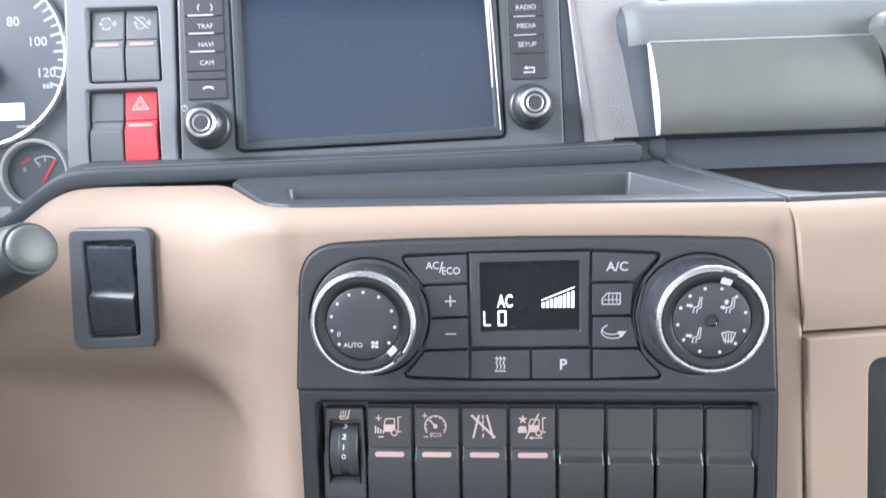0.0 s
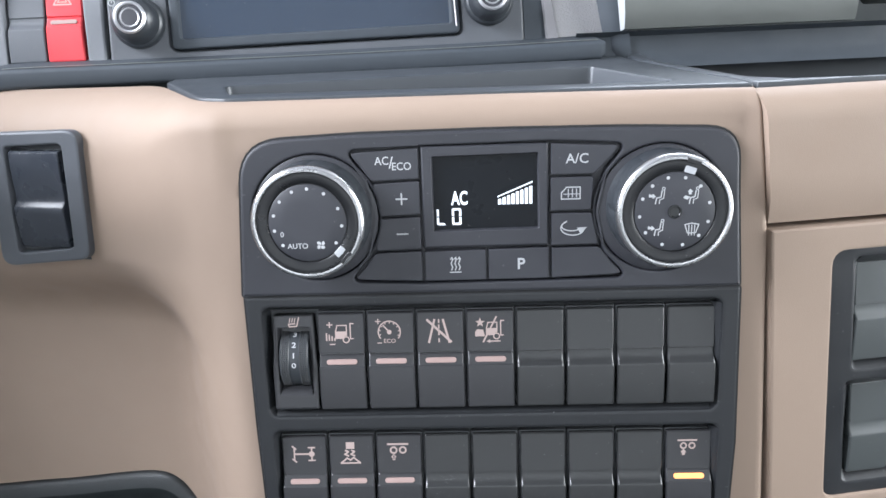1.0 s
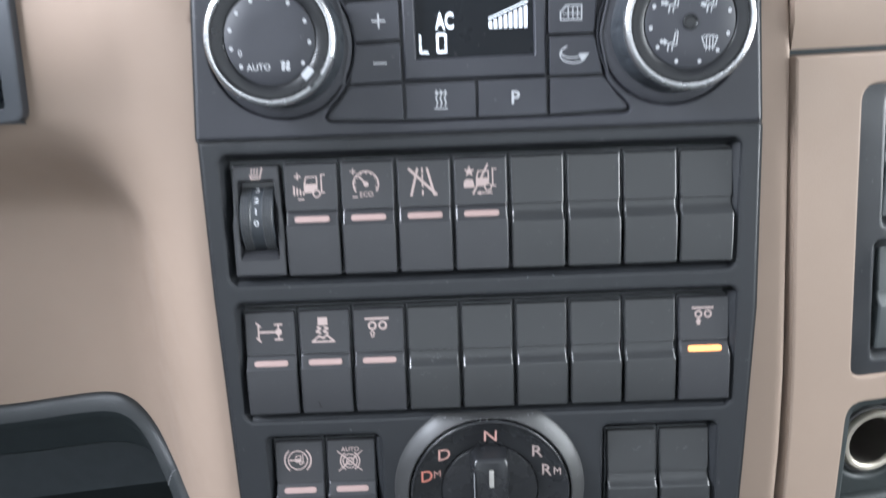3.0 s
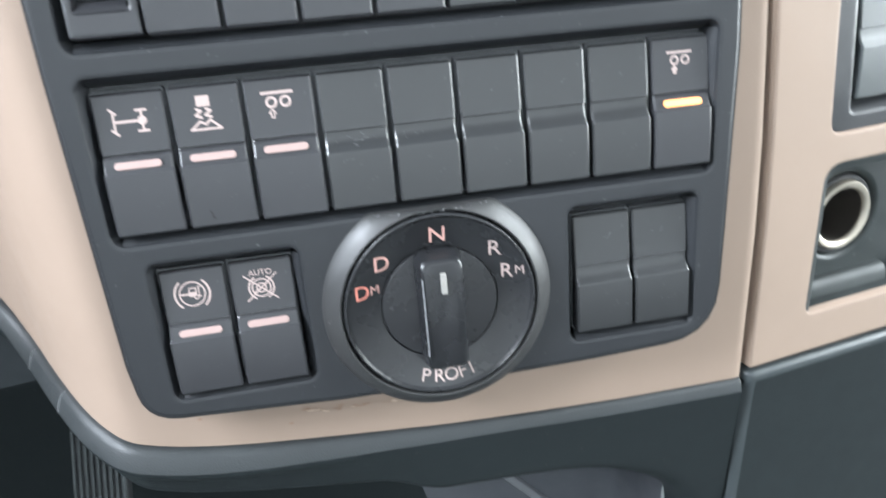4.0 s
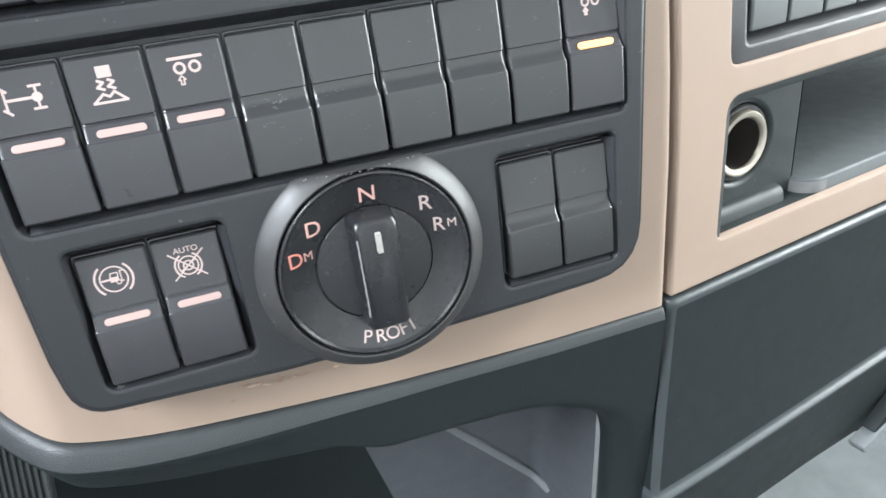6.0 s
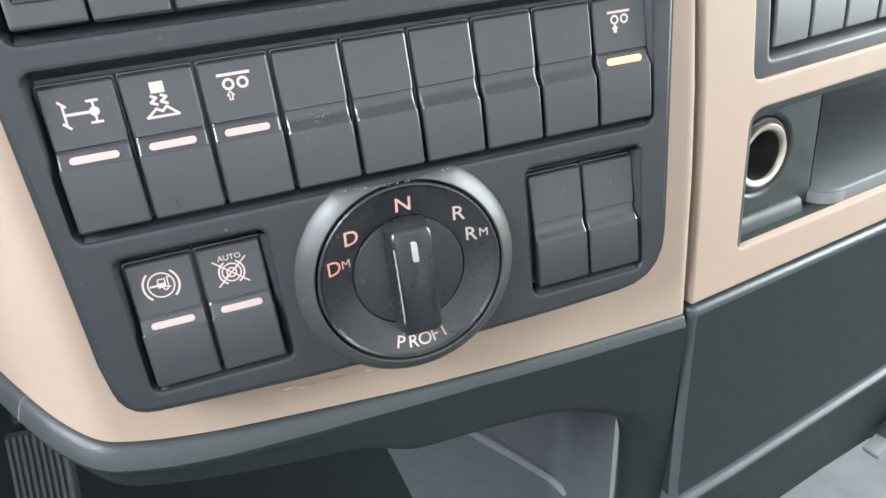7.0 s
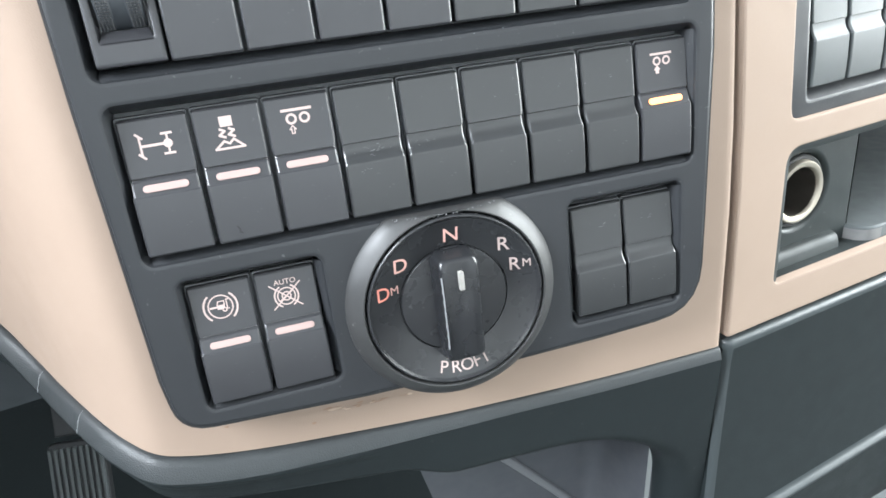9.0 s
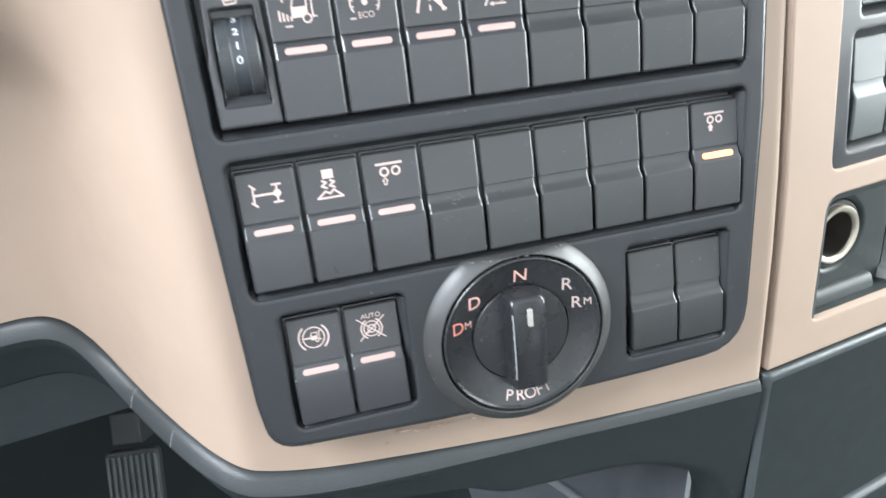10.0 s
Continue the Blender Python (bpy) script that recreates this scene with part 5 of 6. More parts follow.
    # two knobs
    for side, cx, cy in (("fan", -78.5, 133.6), ("air", 76.4, 134.3)):
        name = "fan_knob" if side == "fan" else "air_knob"
        bm = bmesh.new()
        n = 96
        last = None
        for r, zk, fl in ((25.6, 0.6, 0), (25.3, 1.6, 0), (25.1, 2.4, 1), (24.8, 9, 1), (24.4, 15.5, 1), (23.9, 16.4, 0)):
            pts = []
            for i in range(n):
                rr = r - (0.55 if fl and i % 8 == 0 else 0)
                a = 2 * math.pi * i / n
                pts.append((cx + rr * math.cos(a), cy + rr * math.sin(a)))
            now = ring(bm, pts, zk)
            if last:
                bridge(bm, last, now)
            last = now
        kb = part(name, bm, KNOB, root, "satin black fluted knob with chrome ring", sharp=30)
        bm = bmesh.new()
        lathe(bm, [(23.8, 15.6), (24.4, 16.2), (24.5, 17.0), (24.2, 18.0), (23.6, 18.7), (23.0, 19.0), (22.85, 18.75), (22.7, 18.75), (22.55, 19.0), (22.2, 18.95), (21.95, 18.5), (21.8, 17.8)], 80, cx, cy)
        part("ring", bm, CHROME, kb, "bright chrome ring")
        bm = bmesh.new()
        lathe(bm, [(22.0, 18.0), (21.4, 18.35), (20.3, 18.4), (17.4, 17.7), (17.15, 17.5), (17.0, 16.8), (16.7, 16.8)], 72, cx, cy)
        part("collar", bm, COLLAR, kb, "glossy black sloping collar")
        bm = bmesh.new()
        lathe(bm, [(16.8, 16.4), (16.7, 17.5), (16.3, 17.8), (8, 17.8), (0, 17.8)], 64, cx, cy)
        cap = part("cap", bm, KEY, kb, "matt black cap")
        zc = 17.86
        bm = bmesh.new()
        if side == "fan":
            angs = [220, 192, 166, 140, 113, 87, 58, 24, -6, -37]
        else:
            angs = [75, 103, 131, 157, 187, 216, 251, 285, 315, 342, 14, 46]
        for a in angs:
            patch(bm, circle(0.74, 10, cx + 14.7 * math.cos(radians(a)), cy + 14.7 * math.sin(radians(a))), zc)
        part("dots", bm, WHITE, cap, "printed white dots")
        pa = -44 if side == "fan" else 72
        bm = bmesh.new()
        slab(bm, rounded([(-2.7, 2.1, 0.4), (2.7, 2.1, 0.4), (2.2, -2.1, 0.4), (-2.2, -2.1, 0.4)]), -0.8, 0.25, 0.2, 1)
        bm.transform(Matrix.Translation((cx + 18.9 * math.cos(radians(pa)), cy + 18.9 * math.sin(radians(pa)), 18.0)) @ Matrix.Rotation(radians(pa - 90), 4, "Z"))
        part("pointer", bm, GREY_PRINT, kb, "pale grey pointer")
        # dark notch in the ring behind the pointer
        bm = bmesh.new()
        slab(bm, rounded([(-3.2, 1.0, 0.3), (3.2, 1.0, 0.3), (3.0, -0.6, 0.3), (-3.0, -0.6, 0.3)]), -1.0, 0.2, 0.15, 1)
        bm.transform(Matrix.Translation((cx + 21.7 * math.cos(radians(pa)), cy + 21.7 * math.sin(radians(pa)), 18.85)) @ Matrix.Rotation(radians(pa - 90), 4, "Z"))
        part("notch", bm, COLLAR, kb, "dark notch at the pointer")
        if side == "fan":
            text("0", 2.3, WHITE, cap, cx - 11.2, cy - 4.8, zc, bold=0.02)
            text("AUTO", 2.3, WHITE, cap, cx - 4.8, cy - 10.0, zc, bold=0.03)
            bm = bmesh.new()
            for a in range(0, 360, 90):
                c, s = math.cos(radians(a + 20)), math.sin(radians(a + 20))
                patch(bm, [(cx + 5.2 + px * c - py * s, cy - 9.7 + px * s + py * c) for px, py in ((0.2, 0.1), (1.0, -0.5), (1.9, 0.1), (1.8, 1.2), (0.9, 1.2))], zc)
            part("icon", bm, WHITE, cap, "fan pictogram")
        else:
            bm = bmesh.new()
            lathe(bm, [(3.0, 17.7), (2.8, 18.2), (2.3, 18.3), (2.0, 18.0), (1.8, 17.0)], 24, cx, cy)
            part("cap_hole", bm, GLOSS, cap)
            bm = bmesh.new()
            patch(bm, circle(2.0, 20, cx, cy), zc)
            part("hole", bm, GLOSS, cap)
            bm = bmesh.new()

            def vent(px, py, up):
                # plain seat outline with arrows of air
                stroke(bm, [(px - 0.6, py - 3.0), (px - 0.2, py - 0.6), (px + 1.6, py - 0.2), (px + 2.0, py + 2.4)], 0.5, zc)
                stroke(bm, [(px + 1.0, py - 3.0), (px + 1.1, py - 1.4), (px + 2.7, py - 0.8), (px + 3.0, py + 2.4)], 0.4, zc + 0.03)
                stroke(bm, arc(px + 2.6, py + 3.3, 0.6, 0, 360, 8), 0.35, zc + 0.05)
                if up != 1:
                    patch(bm, [(px - 0.4, py + 0.3 * up), (px - 1.9, py + 1.3), (px - 1.9, py + 0.7), (px - 3.4, py + 0.7 + 0.4), (px - 3.4, py - 0.3), (px - 1.9, py - 0.2), (px - 1.9, py - 0.9)], zc)
                else:
                    patch(bm, [(px - 0.4, py - 0.2), (px - 2.4, py + 0.4), (px - 3.2, py - 0.6), (px - 1.4, py - 1.4)], zc)
                    patch(bm, [(px - 0.4, py + 3.2), (px - 1.6, py + 1.9), (px - 1.0, py + 1.9), (px - 1.0, py + 0.8), (px + 0.2, py + 0.8), (px + 0.2, py + 1.9), (px + 0.8, py + 1.9)], zc)

            vent(cx - 7.6, cy + 6.6, 0)
            vent(cx + 6.4, cy + 6.4, 1)
            vent(cx - 7.6, cy - 7.0, 0)
            stroke(bm, [(cx + 4.4, cy - 5.6), (cx + 5.6, cy - 9.2), (cx + 9.0, cy - 9.2), (cx + 10.2, cy - 5.6), (cx + 7.3, cy - 5.0)], 0.45, zc, True)
            for x in (6.1, 7.3, 8.5):
                stroke(bm, [(cx + x, cy - 5.8), (cx + x, cy - 10.2)], 0.4, zc + 0.04)
            part("icon", bm, WHITE, cap, "air direction pictograms")


climate()


# ---- right switch bank ----
for r, v, h in ((0, 95.0, 49), (1, 31.4, 48)):
    for k in range(15):
        switch(on(RIGHT, (47.6 if r == 0 else 53.0) + k * 23.8, v, -3.0), "blank dark grey rocker cover in the passenger switch bank", mat=BANK, h=h, w=22.2, group="passenger bank covers")

# ---- top tray of the console ----


def top_tray():
    root = thing("console_tray", Matrix.Identity(4), "dark grey open storage tray on top of the console", "tray")
    hole = rounded([(-131, 80, 5), (-120, 52.5, 4), (87, 49, 4), (59, 109, 4)])
    outline = rounded([(-169, 101, 1), (-133.5, 46.5, 12), (-119, 40.2, 8), (16, 39.0, 0), (117.5, 37.0, 1), (87, 131, 1), (84, 150, 1), (-172, 150, 1)])
    bm = bmesh.new()
    plate_with_holes(bm, outline, [hole], 1072.2, 4, 46, 1.2, 1.5)
    part("tray_body", bm, TRAY, root, sharp=30)
    # cover of the passenger side with its own hollow
    bm = bmesh.new()
    outline = rounded([(119.6, 38.0, 1), (430, 80, 1), (430, 190, 1), (86, 190, 1), (89.5, 131, 1)])
    hole = rounded([(97, 121, 4), (109, 88, 10), (121, 55, 12), (138, 45.6, 10), (165, 46.5, 10), (420, 84, 6), (420, 182, 6), (97, 182, 6)])
    plate_with_holes(bm, outline, [hole], 1072.4, 4, 46, 1.0, 5.0)
    part("side_tray", bm, TRAY, root, sharp=30)
    return root


top_tray()


# ---- radio and upper stack ----


def radio():
    root = thing("navigation_radio", RADIO, "black navigation radio with blank screen, keys and two knobs", "radio")
    bm = bmesh.new()
    plate_with_holes(bm, rounded([(-210.5, -3.2, 3), (27, -3.0, 3), (27, 175, 3), (-206, 175, 3)], 3), [rounded([(-176.5, 2.0, 5), (-9.5, 4.5, 5), (-12, 120, 5), (-176.5, 120, 5)])], 0, 12, 6, 2.4, 1.5)
    part("housing", bm, RADIO_GREY, root, sharp=30)
    bm = bmesh.new()
    plate_with_holes(bm, rounded([(-175.5, 3.2, 4), (-10.5, 5.6, 4), (-13, 119, 4), (-175.5, 119, 4)], 4), [rounded([(-170.5, 8.6, 2), (-15.8, 11.2, 2), (-18, 113, 2), (-170.5, 113, 2)], 3)], 1.5, 5, 3.2, 0.8, 0.8)
    part("bezel", bm, SURROUND, root, "dark grey screen bezel")
    bm = bmesh.new()
    patch(bm, [(-170, 9), (-16.2, 11.6), (-18.4, 112.6), (-170, 112.6)], -1.5)
    part("screen", bm, SCREEN, root, "switched-off blue-black screen")
    # inner bevel in a pale colour that stands for reflected side light
    bm = bmesh.new()
    grid_mesh(bm, [[(-15.9 - 0.043 * (v - 10), v, -1.4), (-15.2 - 0.043 * (v - 10), v, 0.4), (-12.6 - 0.043 * (v - 10), v, 1.9), (-12.2 - 0.043 * (v - 10), v, 1.4)] for v in (9.5, 50, 113)])
    part("bezel_edge", bm, BEZEL_GLINT, root, "inner edge of the bezel, side light painted pale")
    left = [("", 86, 98), ("TRAF", 75, 85.2), ("NAVI", 64, 74.2), ("CAM", 52.6, 63.2), ("", 47.4, 52.0), ("", 35.4, 46.8)]
    for s, y0, y1 in left:
        bm = bmesh.new()
        slab(bm, rrect(24.5, y1 - y0, 0.8, -192.4, (y0 + y1) / 2, 3), -3, 1.2, 0.5, 2)
        k = part("key", bm, KEY, root)
        if s:
            text(s, 3.0, GREY_PRINT, k, -191.4, (y0 + y1) / 2 - 0.6, 1.26)
        if y0 > 60:
            bm = bmesh.new()
            slab(bm, rrect(15.5, 1.0, 0.3, -194, y0 + 0.3, 2), 0.8, 1.5, 0.2, 1)
            part("key_edge", bm, WHITE, k, "bright line under the key")
    bm = bmesh.new()
    stroke(bm, arc(-191.4, 37.5, 5.2, 55, 125, 8), 1.2, 1.27)
    part("icon", bm, WHITE, k, "handset pictogram")
    bm = bmesh.new()
    stroke(bm, arc(-193, 91, 2.4, 120, 220, 6), 0.5, 1.3)
    stroke(bm, arc(-189, 91, 2.4, -60, 60, 6), 0.5, 1.3)
    part("icon", bm, WHITE, root, "printed bracket sign")
    for s, y0, y1 in (("RADIO", 79.5, 90.2), ("MEDIA", 68, 78.8), ("SETUP", 56.5, 67.3), ("", 40.5, 55.8)):
        bm = bmesh.new()
        slab(bm, rrect(21.8, y1 - y0, 0.8, 6.4, (y0 + y1) / 2, 3), -3, 1.2, 0.5, 2)
        k = part("key", bm, KEY, root)
        if s:
            text(s, 3.0, GREY_PRINT, k, 5.8, (y0 + y1) / 2 - 0.2, 1.26)
        if y0 > 60:
            bm = bmesh.new()
            slab(bm, rrect(14, 0.6, 0.2, 4.8, y0 - 0.3, 2), 0.8, 1.5, 0.15, 1)
            part("key_edge", bm, WHITE, k)
    bm = bmesh.new()
    stroke(bm, [(3.0, 44.6), (9.6, 44.6), (9.6, 47.4), (5.4, 47.4)], 0.8, 1.3)
    patch(bm, [(3.0, 47.4), (5.4, 46.2), (5.4, 48.6)], 1.32)
    part("icon", bm, WHITE, k, "return arrow")
    bm = bmesh.new()
    stroke(bm, [(-5.6, 40), (-5.6, 120)], 0.9, 0.4)
    part("side_edge", bm, SILVER, root, "pale edge beside the keys")
    for cx, cy in ((-192.6, 18.8), (6.8, 23.2)):
        bm = bmesh.new()
        lathe(bm, [(14.2, -1), (14.2, 3), (13.4, 4.4), (12.6, 5), (11.8, 12), (10.6, 14.6), (8.8, 15.8), (7.4, 15.6), (6.8, 15.0)], 48, cx, cy)
        kb = part("knob", bm, KNOB, root, "black knob with bright ring")
        bm = bmesh.new()
        lathe(bm, [(9.0, 15.3), (8.6, 16.1), (7.8, 16.5), (7.1, 16.2), (6.7, 15.4)], 48, cx, cy)
        part("ring", bm, SATIN, kb)
        bm = bmesh.new()
        lathe(bm, [(6.9, 15.2), (6.6, 15.6), (5.4, 15.7), (0, 15.9)], 32, cx, cy)
        part("cap", bm, KEY, kb)
        bm = bmesh.new()
        lathe(bm, [(5.4, 15.6), (5.0, 16.1), (4.4, 15.8)], 32, cx, cy)
        part("cap_ring", bm, SATIN, kb)
    bm = bmesh.new()
    stroke(bm, arc(-208 + 1.2, 30.5, 1.7, 120, 420, 12), 0.45, 0.06)
    stroke(bm, [(-206.8, 30.6), (-206.8, 32.8)], 0.45, 0.09)
    part("icon", bm, WHITE, root, "power sign")


radio()


def stack_surround():
    root = thing("upper_dash_surround", RADIO, "grey plastic dash surround round radio, switches and instruments", "dashboard")
    # plate beside the instruments, with two switch openings
    bm = bmesh.new()
    holes = [rrect(43.5, 45.5, 1.5, -241.4, 70.4), rrect(43.5, 45.5, 1.5, -244.4, 21.0)]
    plate_with_holes(bm, rounded([(-279.5, -4, 2), (-212.6, -3.4, 1), (-208.6, 175, 1), (-273, 175, 1)], 3), holes, 0.2, 34, 8, 0.8, 0.6)
    part("switch_plate", bm, GREY_DASH, root)
    bm = bmesh.new()
    patch(bm, [(27.5, -4), (40.5, -4), (29.5, 130), (27.5, 130)], -1.0)
    patch(bm, [(26.0, -6), (28.5, -4), (28.5, 130), (26.0, 130)], -4.0)
    part("side_strip", bm, SURROUND, root)
    bm = bmesh.new()
    grid_mesh(bm, [[(40.0 - 0.084 * v, v, -0.4), (41.0 - 0.084 * v, v, 0.6), (46.6 - 0.126 * v, v, 0.6), (47.6 - 0.13 * v, v, -0.6)] for v in (-5, 40, 90, 130)])
    part("side_trim", bm, TRIM, root, "pale grey strip along the radio")
    bm = bmesh.new()
    rows = []
    for v in np.linspace(-5, 175, 12):
        a, b = 47.4 - 0.13 * v, 90 - 0.0009 * max(0, v - 10) ** 2
        rows.append([(a + (b + 14 - a) * s, v, -0.8 - 3 * s - 150 * max(0, s - 0.64) ** 2) for s in np.linspace(0, 1, 14)])
    grid_mesh(bm, rows)
    part("leather_wing", bm, GREY_LEATHER, root, "grey grained wing beside the radio", sharp=60)


stack_surround()

hx, pit = -245.0, 20.6
switch(on(RADIO, hx - pit / 2 + 3.6, 70.4, -0.4), "grey rocker switch with particle filter pictogram", icon_filter, BAR, w=19.6, h=44.5, print_mat=GREY_PRINT, mat=SOFT_SWITCH, scale=0.85, group="hazard block switches")
switch(on(RADIO, hx + pit / 2 + 3.8, 70.4, -0.4), "grey rocker switch with crossed-out particle filter pictogram", icon_filter, BAR, w=19.6, h=44.5, print_mat=GREY_PRINT, mat=SOFT_SWITCH, scale=0.85, group="hazard block switches", crossed=True)
switch(on(RADIO, hx - pit / 2 + 0.5, 21.0, -0.4), "blank dark rocker cover beside the hazard switch", mat=RADIO_GREY, w=19.8, h=43.5, group="hazard block switches")
switch(on(RADIO, hx + pit / 2 + 0.7, 21.0, -0.4), "bright red hazard warning switch with triangle", icon_hazard, BAR, w=19.8, h=43.5, mat=RED, print_mat=PRINT, group="hazard block switches")


def lip_profile():
    """Dark rolled lip below radio and instruments."""
    root = thing("dash_lip", Matrix.Identity(4), "slate grey plastic lip along the upper dash under the radio", "trim")
    path = [(-0.340, 0.094, 1.036), (-0.320, 0.095, 1.046), (-0.299, 0.096, 1.059), (-0.283, 0.097, 1.070), (-0.271, 0.098, 1.0775), (-0.258, 0.100, 1.0795), (-0.24, 0.103, 1.0795), (-0.2, 0.110, 1.0790), (-0.1, 0.121, 1.0790), (0.0, 0.132, 1.0795), (0.066, 0.139, 1.0805), (0.072, 0.140, 1.0805)]
    pts = []
    for i in range(len(path) - 1):
        for k in range(6):
            pts.append(Vector(path[i]).lerp(Vector(path[i + 1]), k / 6))
    pts.append(Vector(path[-1]))
    for _ in range(6):
        pts = [pts[0]] + [(pts[i - 1] + pts[i] * 2 + pts[i + 1]) / 4 for i in range(1, len(pts) - 1)] + [pts[-1]]
    bm = bmesh.new()
    rows = []
    for i, p in enumerate(pts):
        t = (pts[min(i + 1, len(pts) - 1)] - pts[max(i - 1, 0)]).normalized()
        up = Vector((0, -0.1, 1))
        up = (up - t * up.dot(t)).normalized()
        out = t.cross(up).normalized()
        s = 1000 * (1 if i < len(pts) - 2 else 0.75)
        prof = [(-0.03, -0.0088), (-0.0002, -0.0086), (0.0012, -0.0078), (0.0016, -0.0062), (0.0006, -0.0002), (-0.0002, 0.0010), (-0.0022, 0.0018), (-0.012, 0.0014), (-0.03, 0.0014)]
        rows.append([tuple((p * 1000) + (out * o + up * u) * s) for o, u in prof])
    vs = grid_mesh(bm, rows)
    bm.faces.new(vs[-1])
    part("roll", bm, SURROUND, root, sharp=60)
    # thin bright strip where the lip meets the radio
    bm = bmesh.new()
    grid_mesh(bm, [[tuple(Vector(r[6]) + Vector((0, 0, 0.35))), tuple(Vector(r[6]) * 0.75 + Vector(r[7]) * 0.25 + Vector((0, 0, 0.5)))] for r in rows[30:-3]])
    part("edge_line", bm, SILVER, root, "thin bright edge along the lip")


lip_profile()


# ---- instruments ----


def cluster():
    root = thing("instrument_cluster", on(RADIO, 0, 0, -30), "instrument cluster with white-ringed speedometer and fuel gauge", "instruments")
    bm = bmesh.new()
    box(bm, -470, -279, -60, 175, -14, -6)
    part("back_plate", bm, GREY_DASH, root)
    for cx, cy, r, big in ((-350.4, 75.3, 59.5, True), (-316, -2.5, 21.5, False)):
        bm = bmesh.new()
        lathe(bm, [(r - 1.2, -5.5), (0, -5.5)], 64, cx, cy)
        g = part("speedometer" if big else "fuel_gauge", bm, GAUGE, root, "grey dial face with white numerals" if big else "small dial with red zone")
        bm = bmesh.new()
        lathe(bm, [(r + 1.4, -6), (r + 1.2, -1), (r, 0.4), (r - 1.2, 0), (r - 1.8, -5.4)], 80, cx, cy)
        part("ring", bm, WHITE if not big else CHROME, g, "bright ring")
        z = -5.3
        bm = bmesh.new()
        if big:
            for k in range(29):
                a = radians(-22 + 6.1 * k)
                ln = 7 if k % 2 == 0 else 4.5
                stroke(bm, [(cx + (r - 3) * math.cos(a), cy + (r - 3) * math.sin(a)), (cx + (r - 3 - ln) * math.cos(a), cy + (r - 3 - ln) * math.sin(a))], 1.5 if k % 2 == 0 else 1.1, z)
            part("ticks", bm, WHITE, g)
            for s, x, y in (("120", -307.0, 63.5), ("100", -311.5, 84), ("80", -326.5, 97.5), ("60", -344, 106)):
                text(s, 6.2, WHITE, g, x, y, z, "numeral", bold=0.1)
            for x0, x1, y0, y1 in ((-309.5, -307.8, 53.5, 56.3), (-307.2, -305.5, 53.5, 56.3), (-304.9, -303.2, 53.5, 56.3), (-328, -313, 28.4, 29.8)):
                bm = bmesh.new()
                box(bm, x0, x1, y0, y1, z - 0.1, z)
                part("small_print", bm, GREY_PRINT, g, "small grey print")
            bm = bmesh.new()
            box(bm, -345, -322.5, 33.5, 44.5, z - 0.2, z + 0.1)
            part("odometer", bm, glow("pale_display", (0.9, 0.93, 0.95), 0.5), g, "pale lit odometer window")
            bm = bmesh.new()
            lathe(bm, [(9, -5.2), (8.6, 2), (7, 4), (0, 4.4)], 32, cx + 2, cy - 8)
            part("hub", bm, DEEP, g, "black needle hub")
        else:
            stroke(bm, arc(cx + 5, cy - 2, 13.5, 60, 120, 8), 0.9, z)
            for a in (60, 90, 120):
                stroke(bm, [(cx + 5 + 10 * math.cos(radians(a)), cy - 2 + 10 * math.sin(radians(a))), (cx + 5 + 13.5 * math.cos(radians(a)), cy - 2 + 13.5 * math.sin(radians(a)))], 0.8, z + 0.05)
            part("ticks", bm, WHITE, g)
            bm = bmesh.new()
            stroke(bm, [(cx + 3, cy - 6), (cx + 12, cy + 9)], 1.6, z + 0.4)
            stroke(bm, [(cx - 10, cy + 7.5), (cx - 5, cy + 10.5)], 1.6, z + 0.1)
            part("needle", bm, RED, g, "red needle and red zone")
            text("0", 3.0, WHITE, g, cx - 8.5, cy + 3, z, "numeral")
            text("0", 3.0, WHITE, g, cx + 1, cy + 6, z, "numeral")
    bm = bmesh.new()
    slab(bm, rrect(13, 7, 1.5, -338, -27), -8, 0, 0.6, 2)
    part("button", bm, WHITE, root, "white key at the cluster edge")


cluster()


# ---- aluminium-look compartment and dash pad ----


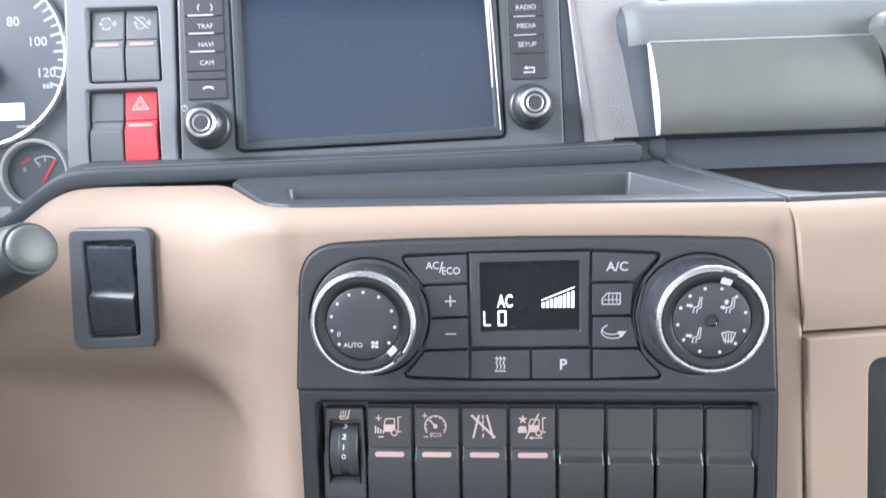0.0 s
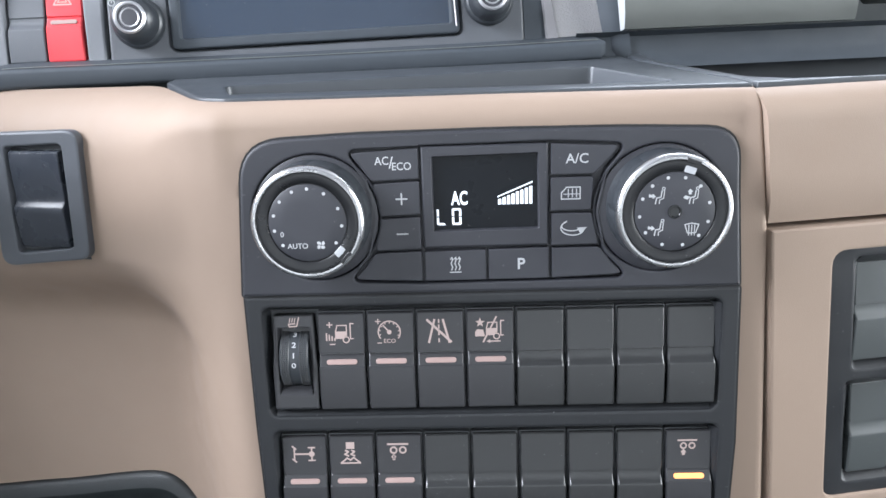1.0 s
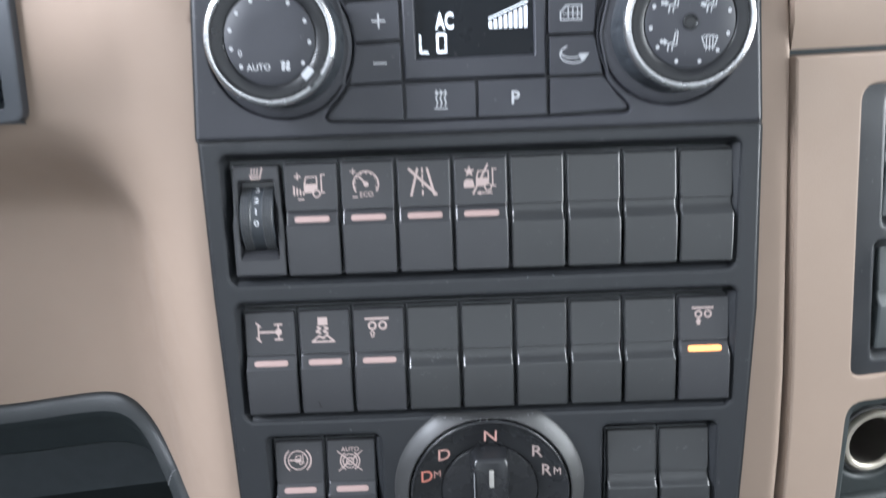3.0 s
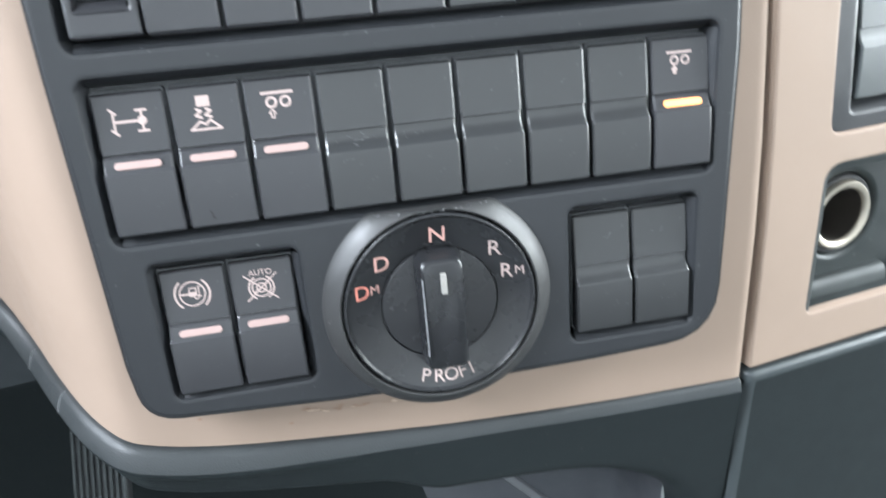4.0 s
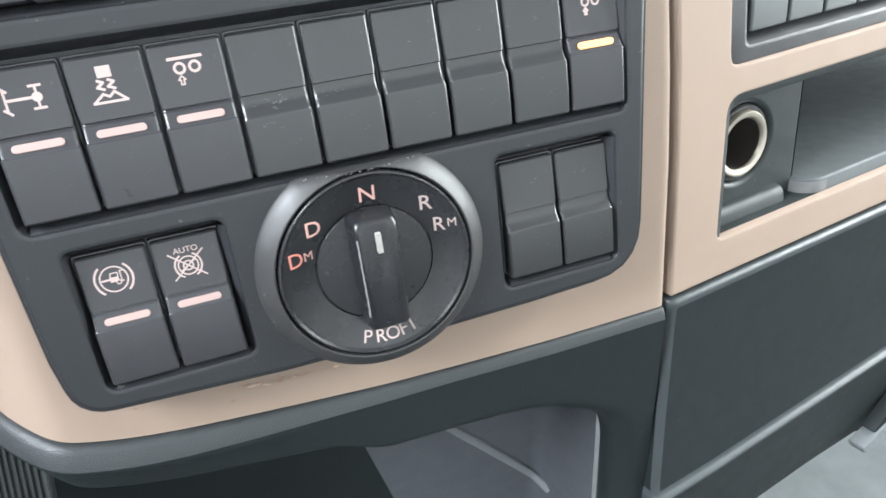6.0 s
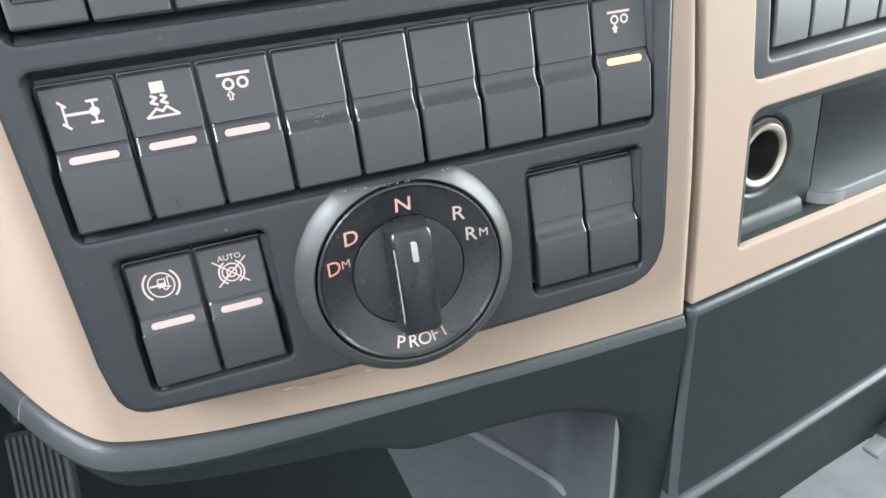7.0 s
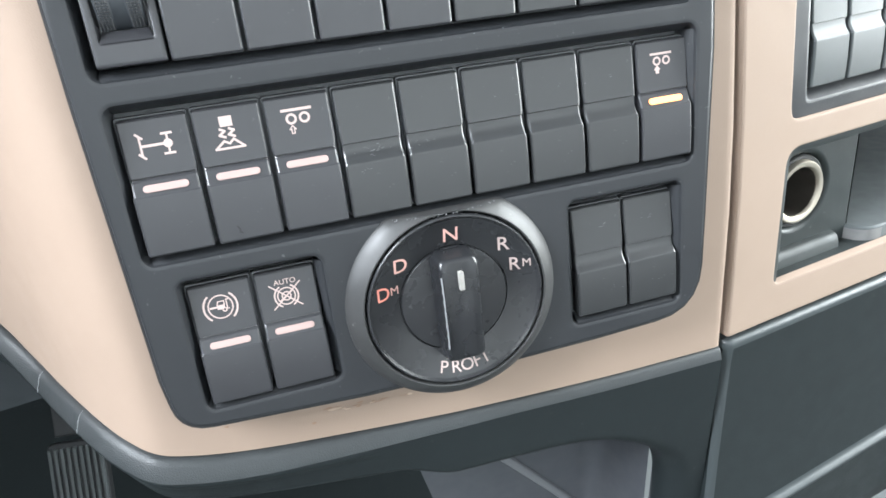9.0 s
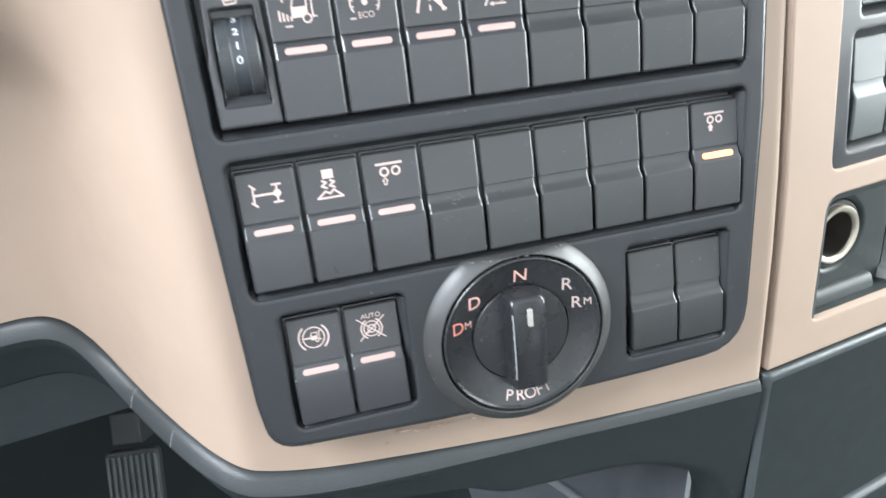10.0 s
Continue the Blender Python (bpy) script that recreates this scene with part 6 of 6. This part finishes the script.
def passenger_upper():
    root = thing("upper_glove_compartment", pose(0.0855, 0.150, 1.087, 80, 0, 5.5), "silver-grey lacquered compartment flap in the grey upper dash", "compartment")
    bm = bmesh.new()
    prof = [(0, -4), (0.3, 0.5), (4, 2.2), (9, 3.9), (14, 5.0), (20, 5.5), (27, 5.3), (36, 4.0), (46, 1.6), (54, -1.0), (55.5, -2.0), (56, -5)]
    rows = []
    for v, w in prof:
        rows.append([(-1.2 - 5.4 * (v / 56) + x, v, w) for x in (0, 0.6, 3, 40, 80, 138, 139.5)])
    vs = grid_mesh(bm, rows)
    part("flap", bm, SILVER, root, sharp=30)
    bm = bmesh.new()
    grid_mesh(bm, [[(-1.2 - 5.4 * (v / 56) - 0.4, v, -5), (-1.2 - 5.4 * (v / 56) - 0.3, v, w - 0.2), (-1.2 - 5.4 * (v / 56) + 0.3, v, w + 0.25)] for v, w in prof])
    grid_mesh(bm, [[(-6.8 + x, 55.8, -1.8), (-6.8 + x, 56.6, -1.6), (-6.8 + x, 57.0, -4)] for x in (0, 60, 138)])
    part("flap_edge", bm, WHITE, root, "bright edge of the flap")
    # surround: recess below, band above, second flap further on
    bm = bmesh.new()
    prof = [(-22, -2), (-16, -7), (-10, -9), (-3, -9), (-1, -5), (-0.5, -4)]
    grid_mesh(bm, [[(x, v, w) for x in (-28, -12, 0, 120, 420)] for v, w in prof])
    part("groove", bm, SURROUND, root, sharp=60)
    bm = bmesh.new()
    side = ((-19, 18), (-15, 12), (-11, 7), (-7, 3.2), (-3, 0.8), (4, 0))
    prof = [(55.5, -6), (58, -5.0), (66, -4.5), (74, -6), (81, -12), (84, -20), (88, -60), (94, -160), (104, -330), (112, -700)]
    grid_mesh(bm, [[(x - 0.1 * min(v, 84), v, w - d) for x, d in side] for v, w in [(-22, -6), (0, -6), (30, -6)] + prof])
    part("surround", bm, SURROUND, root, "slate plastic turning in beside the flap", sharp=60)
    bm = bmesh.new()
    grid_mesh(bm, [[(x - 0.1 * min(v, 84), v, w + 0.4 - d) for x, d in side[2:]] + [(x, v, w + 0.4) for x in (10, 60, 140, 420)] for v, w in prof])
    part("pad", bm, DASH_PAD, root, "grey grained dash pad", sharp=60)
    bm = bmesh.new()
    slab(bm, rounded([(150, 10, 4), (420, 10, 2), (420, 68, 4), (132, 68.5, 6), (129.5, 60, 5)]), -12, 10.0, 1.0, 2)
    part("second_flap", bm, SILVER, root)


passenger_upper()


def dash_top():
    root = thing("dashboard", Matrix.Identity(4), "grey grained dashboard top under the windscreen", "dashboard")
    bm = bmesh.new()
    rows = []
    for y, z in ((200, 1262), (230, 1275), (300, 1282), (500, 1290), (1000, 1300)):
        rows.append([(x, y + (40 if x < -300 else 0), z) for x in (-1000, -480, -270, 36)])
    grid_mesh(bm, rows)
    part("pad", bm, DASH_PAD, root)
    bm = bmesh.new()
    grid_mesh(bm, [[(x, 196 + 0.11 * x + k, 1255 + 0.6 * k) for x in (-1000, -480, -270, 36)] for k in (0, 30)])
    part("brow", bm, GREY_DASH, root)
    # unseen block added to hold driver window light off the knee panel
    bm = bmesh.new()
    box(bm, -1000, -485, -45, 420, 850, 1260, 20)
    part("unseen_light_block", bm, GREY_DASH, root)


dash_top()

# ---- driver's side ----


def big_rocker():
    root = thing("driver_rocker_switch", DRIVER, "glossy black rocker switch in a rounded frame on the tan panel", "switch")
    bm = bmesh.new()
    plate_with_holes(bm, rounded([(-18.2, 34.0, 7), (33.6, 35.8, 7), (29.4, -31.4, 7), (-24.0, -37.2, 7)]), [rounded([(-9.4, 27.0, 3), (23.6, 28.8, 3), (20.6, -25.6, 3), (-12.6, -29.4, 3)])], 2.2, 5, 5, 1.0, 0.4)
    floors = [f for f in bm.faces if len(f.verts) > 12]
    bmesh.ops.delete(bm, geom=floors, context="FACES_ONLY")
    part("frame", bm, RADIO_GREY, root)
    bm = bmesh.new()
    box(bm, -15, 26, -33, 31, -4.2, -2.6)
    part("recess_floor", bm, DEEP, root)
    bm = bmesh.new()
    rows = []
    for v, w in ((25.0, -5), (24.9, 0.6), (24.0, 1.7), (23, 1.9), (12, 1.5), (2.5, 0.6), (0.0, 0.4), (-1.6, 0.7), (-3.4, 2.2), (-4.6, 2.9), (-6, 3.1), (-8, 2.9), (-20, 1.7), (-25.0, 0.9), (-26.0, 0.2), (-26.1, -5)):
        rows.append([(s * 14.2 + 5.6 + 0.055 * v - (0.6 if abs(s) == 1 and w > -5 else 0) * (1 if abs(s) == 1 else 0), v, w if abs(s) < 1 else (-5 if k == 0 else w - 0.5)) for k, s in ((0, -1), (1, -1.0), (2, -0.93), (3, 0), (2, 0.93), (1, 1.0), (0, 1))])
    grid_mesh(bm, rows)
    part("rocker", bm, ROCKER, root, "glossy black rocker", sharp=30)


big_rocker()


def stalk():
    root = thing("steering_column_stalk", look((-0.2187, -0.012, 1.0665), (-0.46, 0.13, 0.975)), "grey-green steering column stalk with a pale domed end cap", "stalk")
    bm = bmesh.new()
    lathe(bm, [(10.2, 1.0), (11.4, 0.4), (12.0, -1.5), (12.6, -10), (15.5, -40), (19, -90), (20, -180)], 40)
    part("arm", bm, STALK, root)
    bm = bmesh.new()
    lathe(bm, [(10.2, 0.2), (10.0, 2.2), (9.0, 3.6), (6.0, 4.6), (0, 5.0)], 40)
    part("end_cap", bm, STALK_CAP, root, "pale grey domed cap")


stalk()
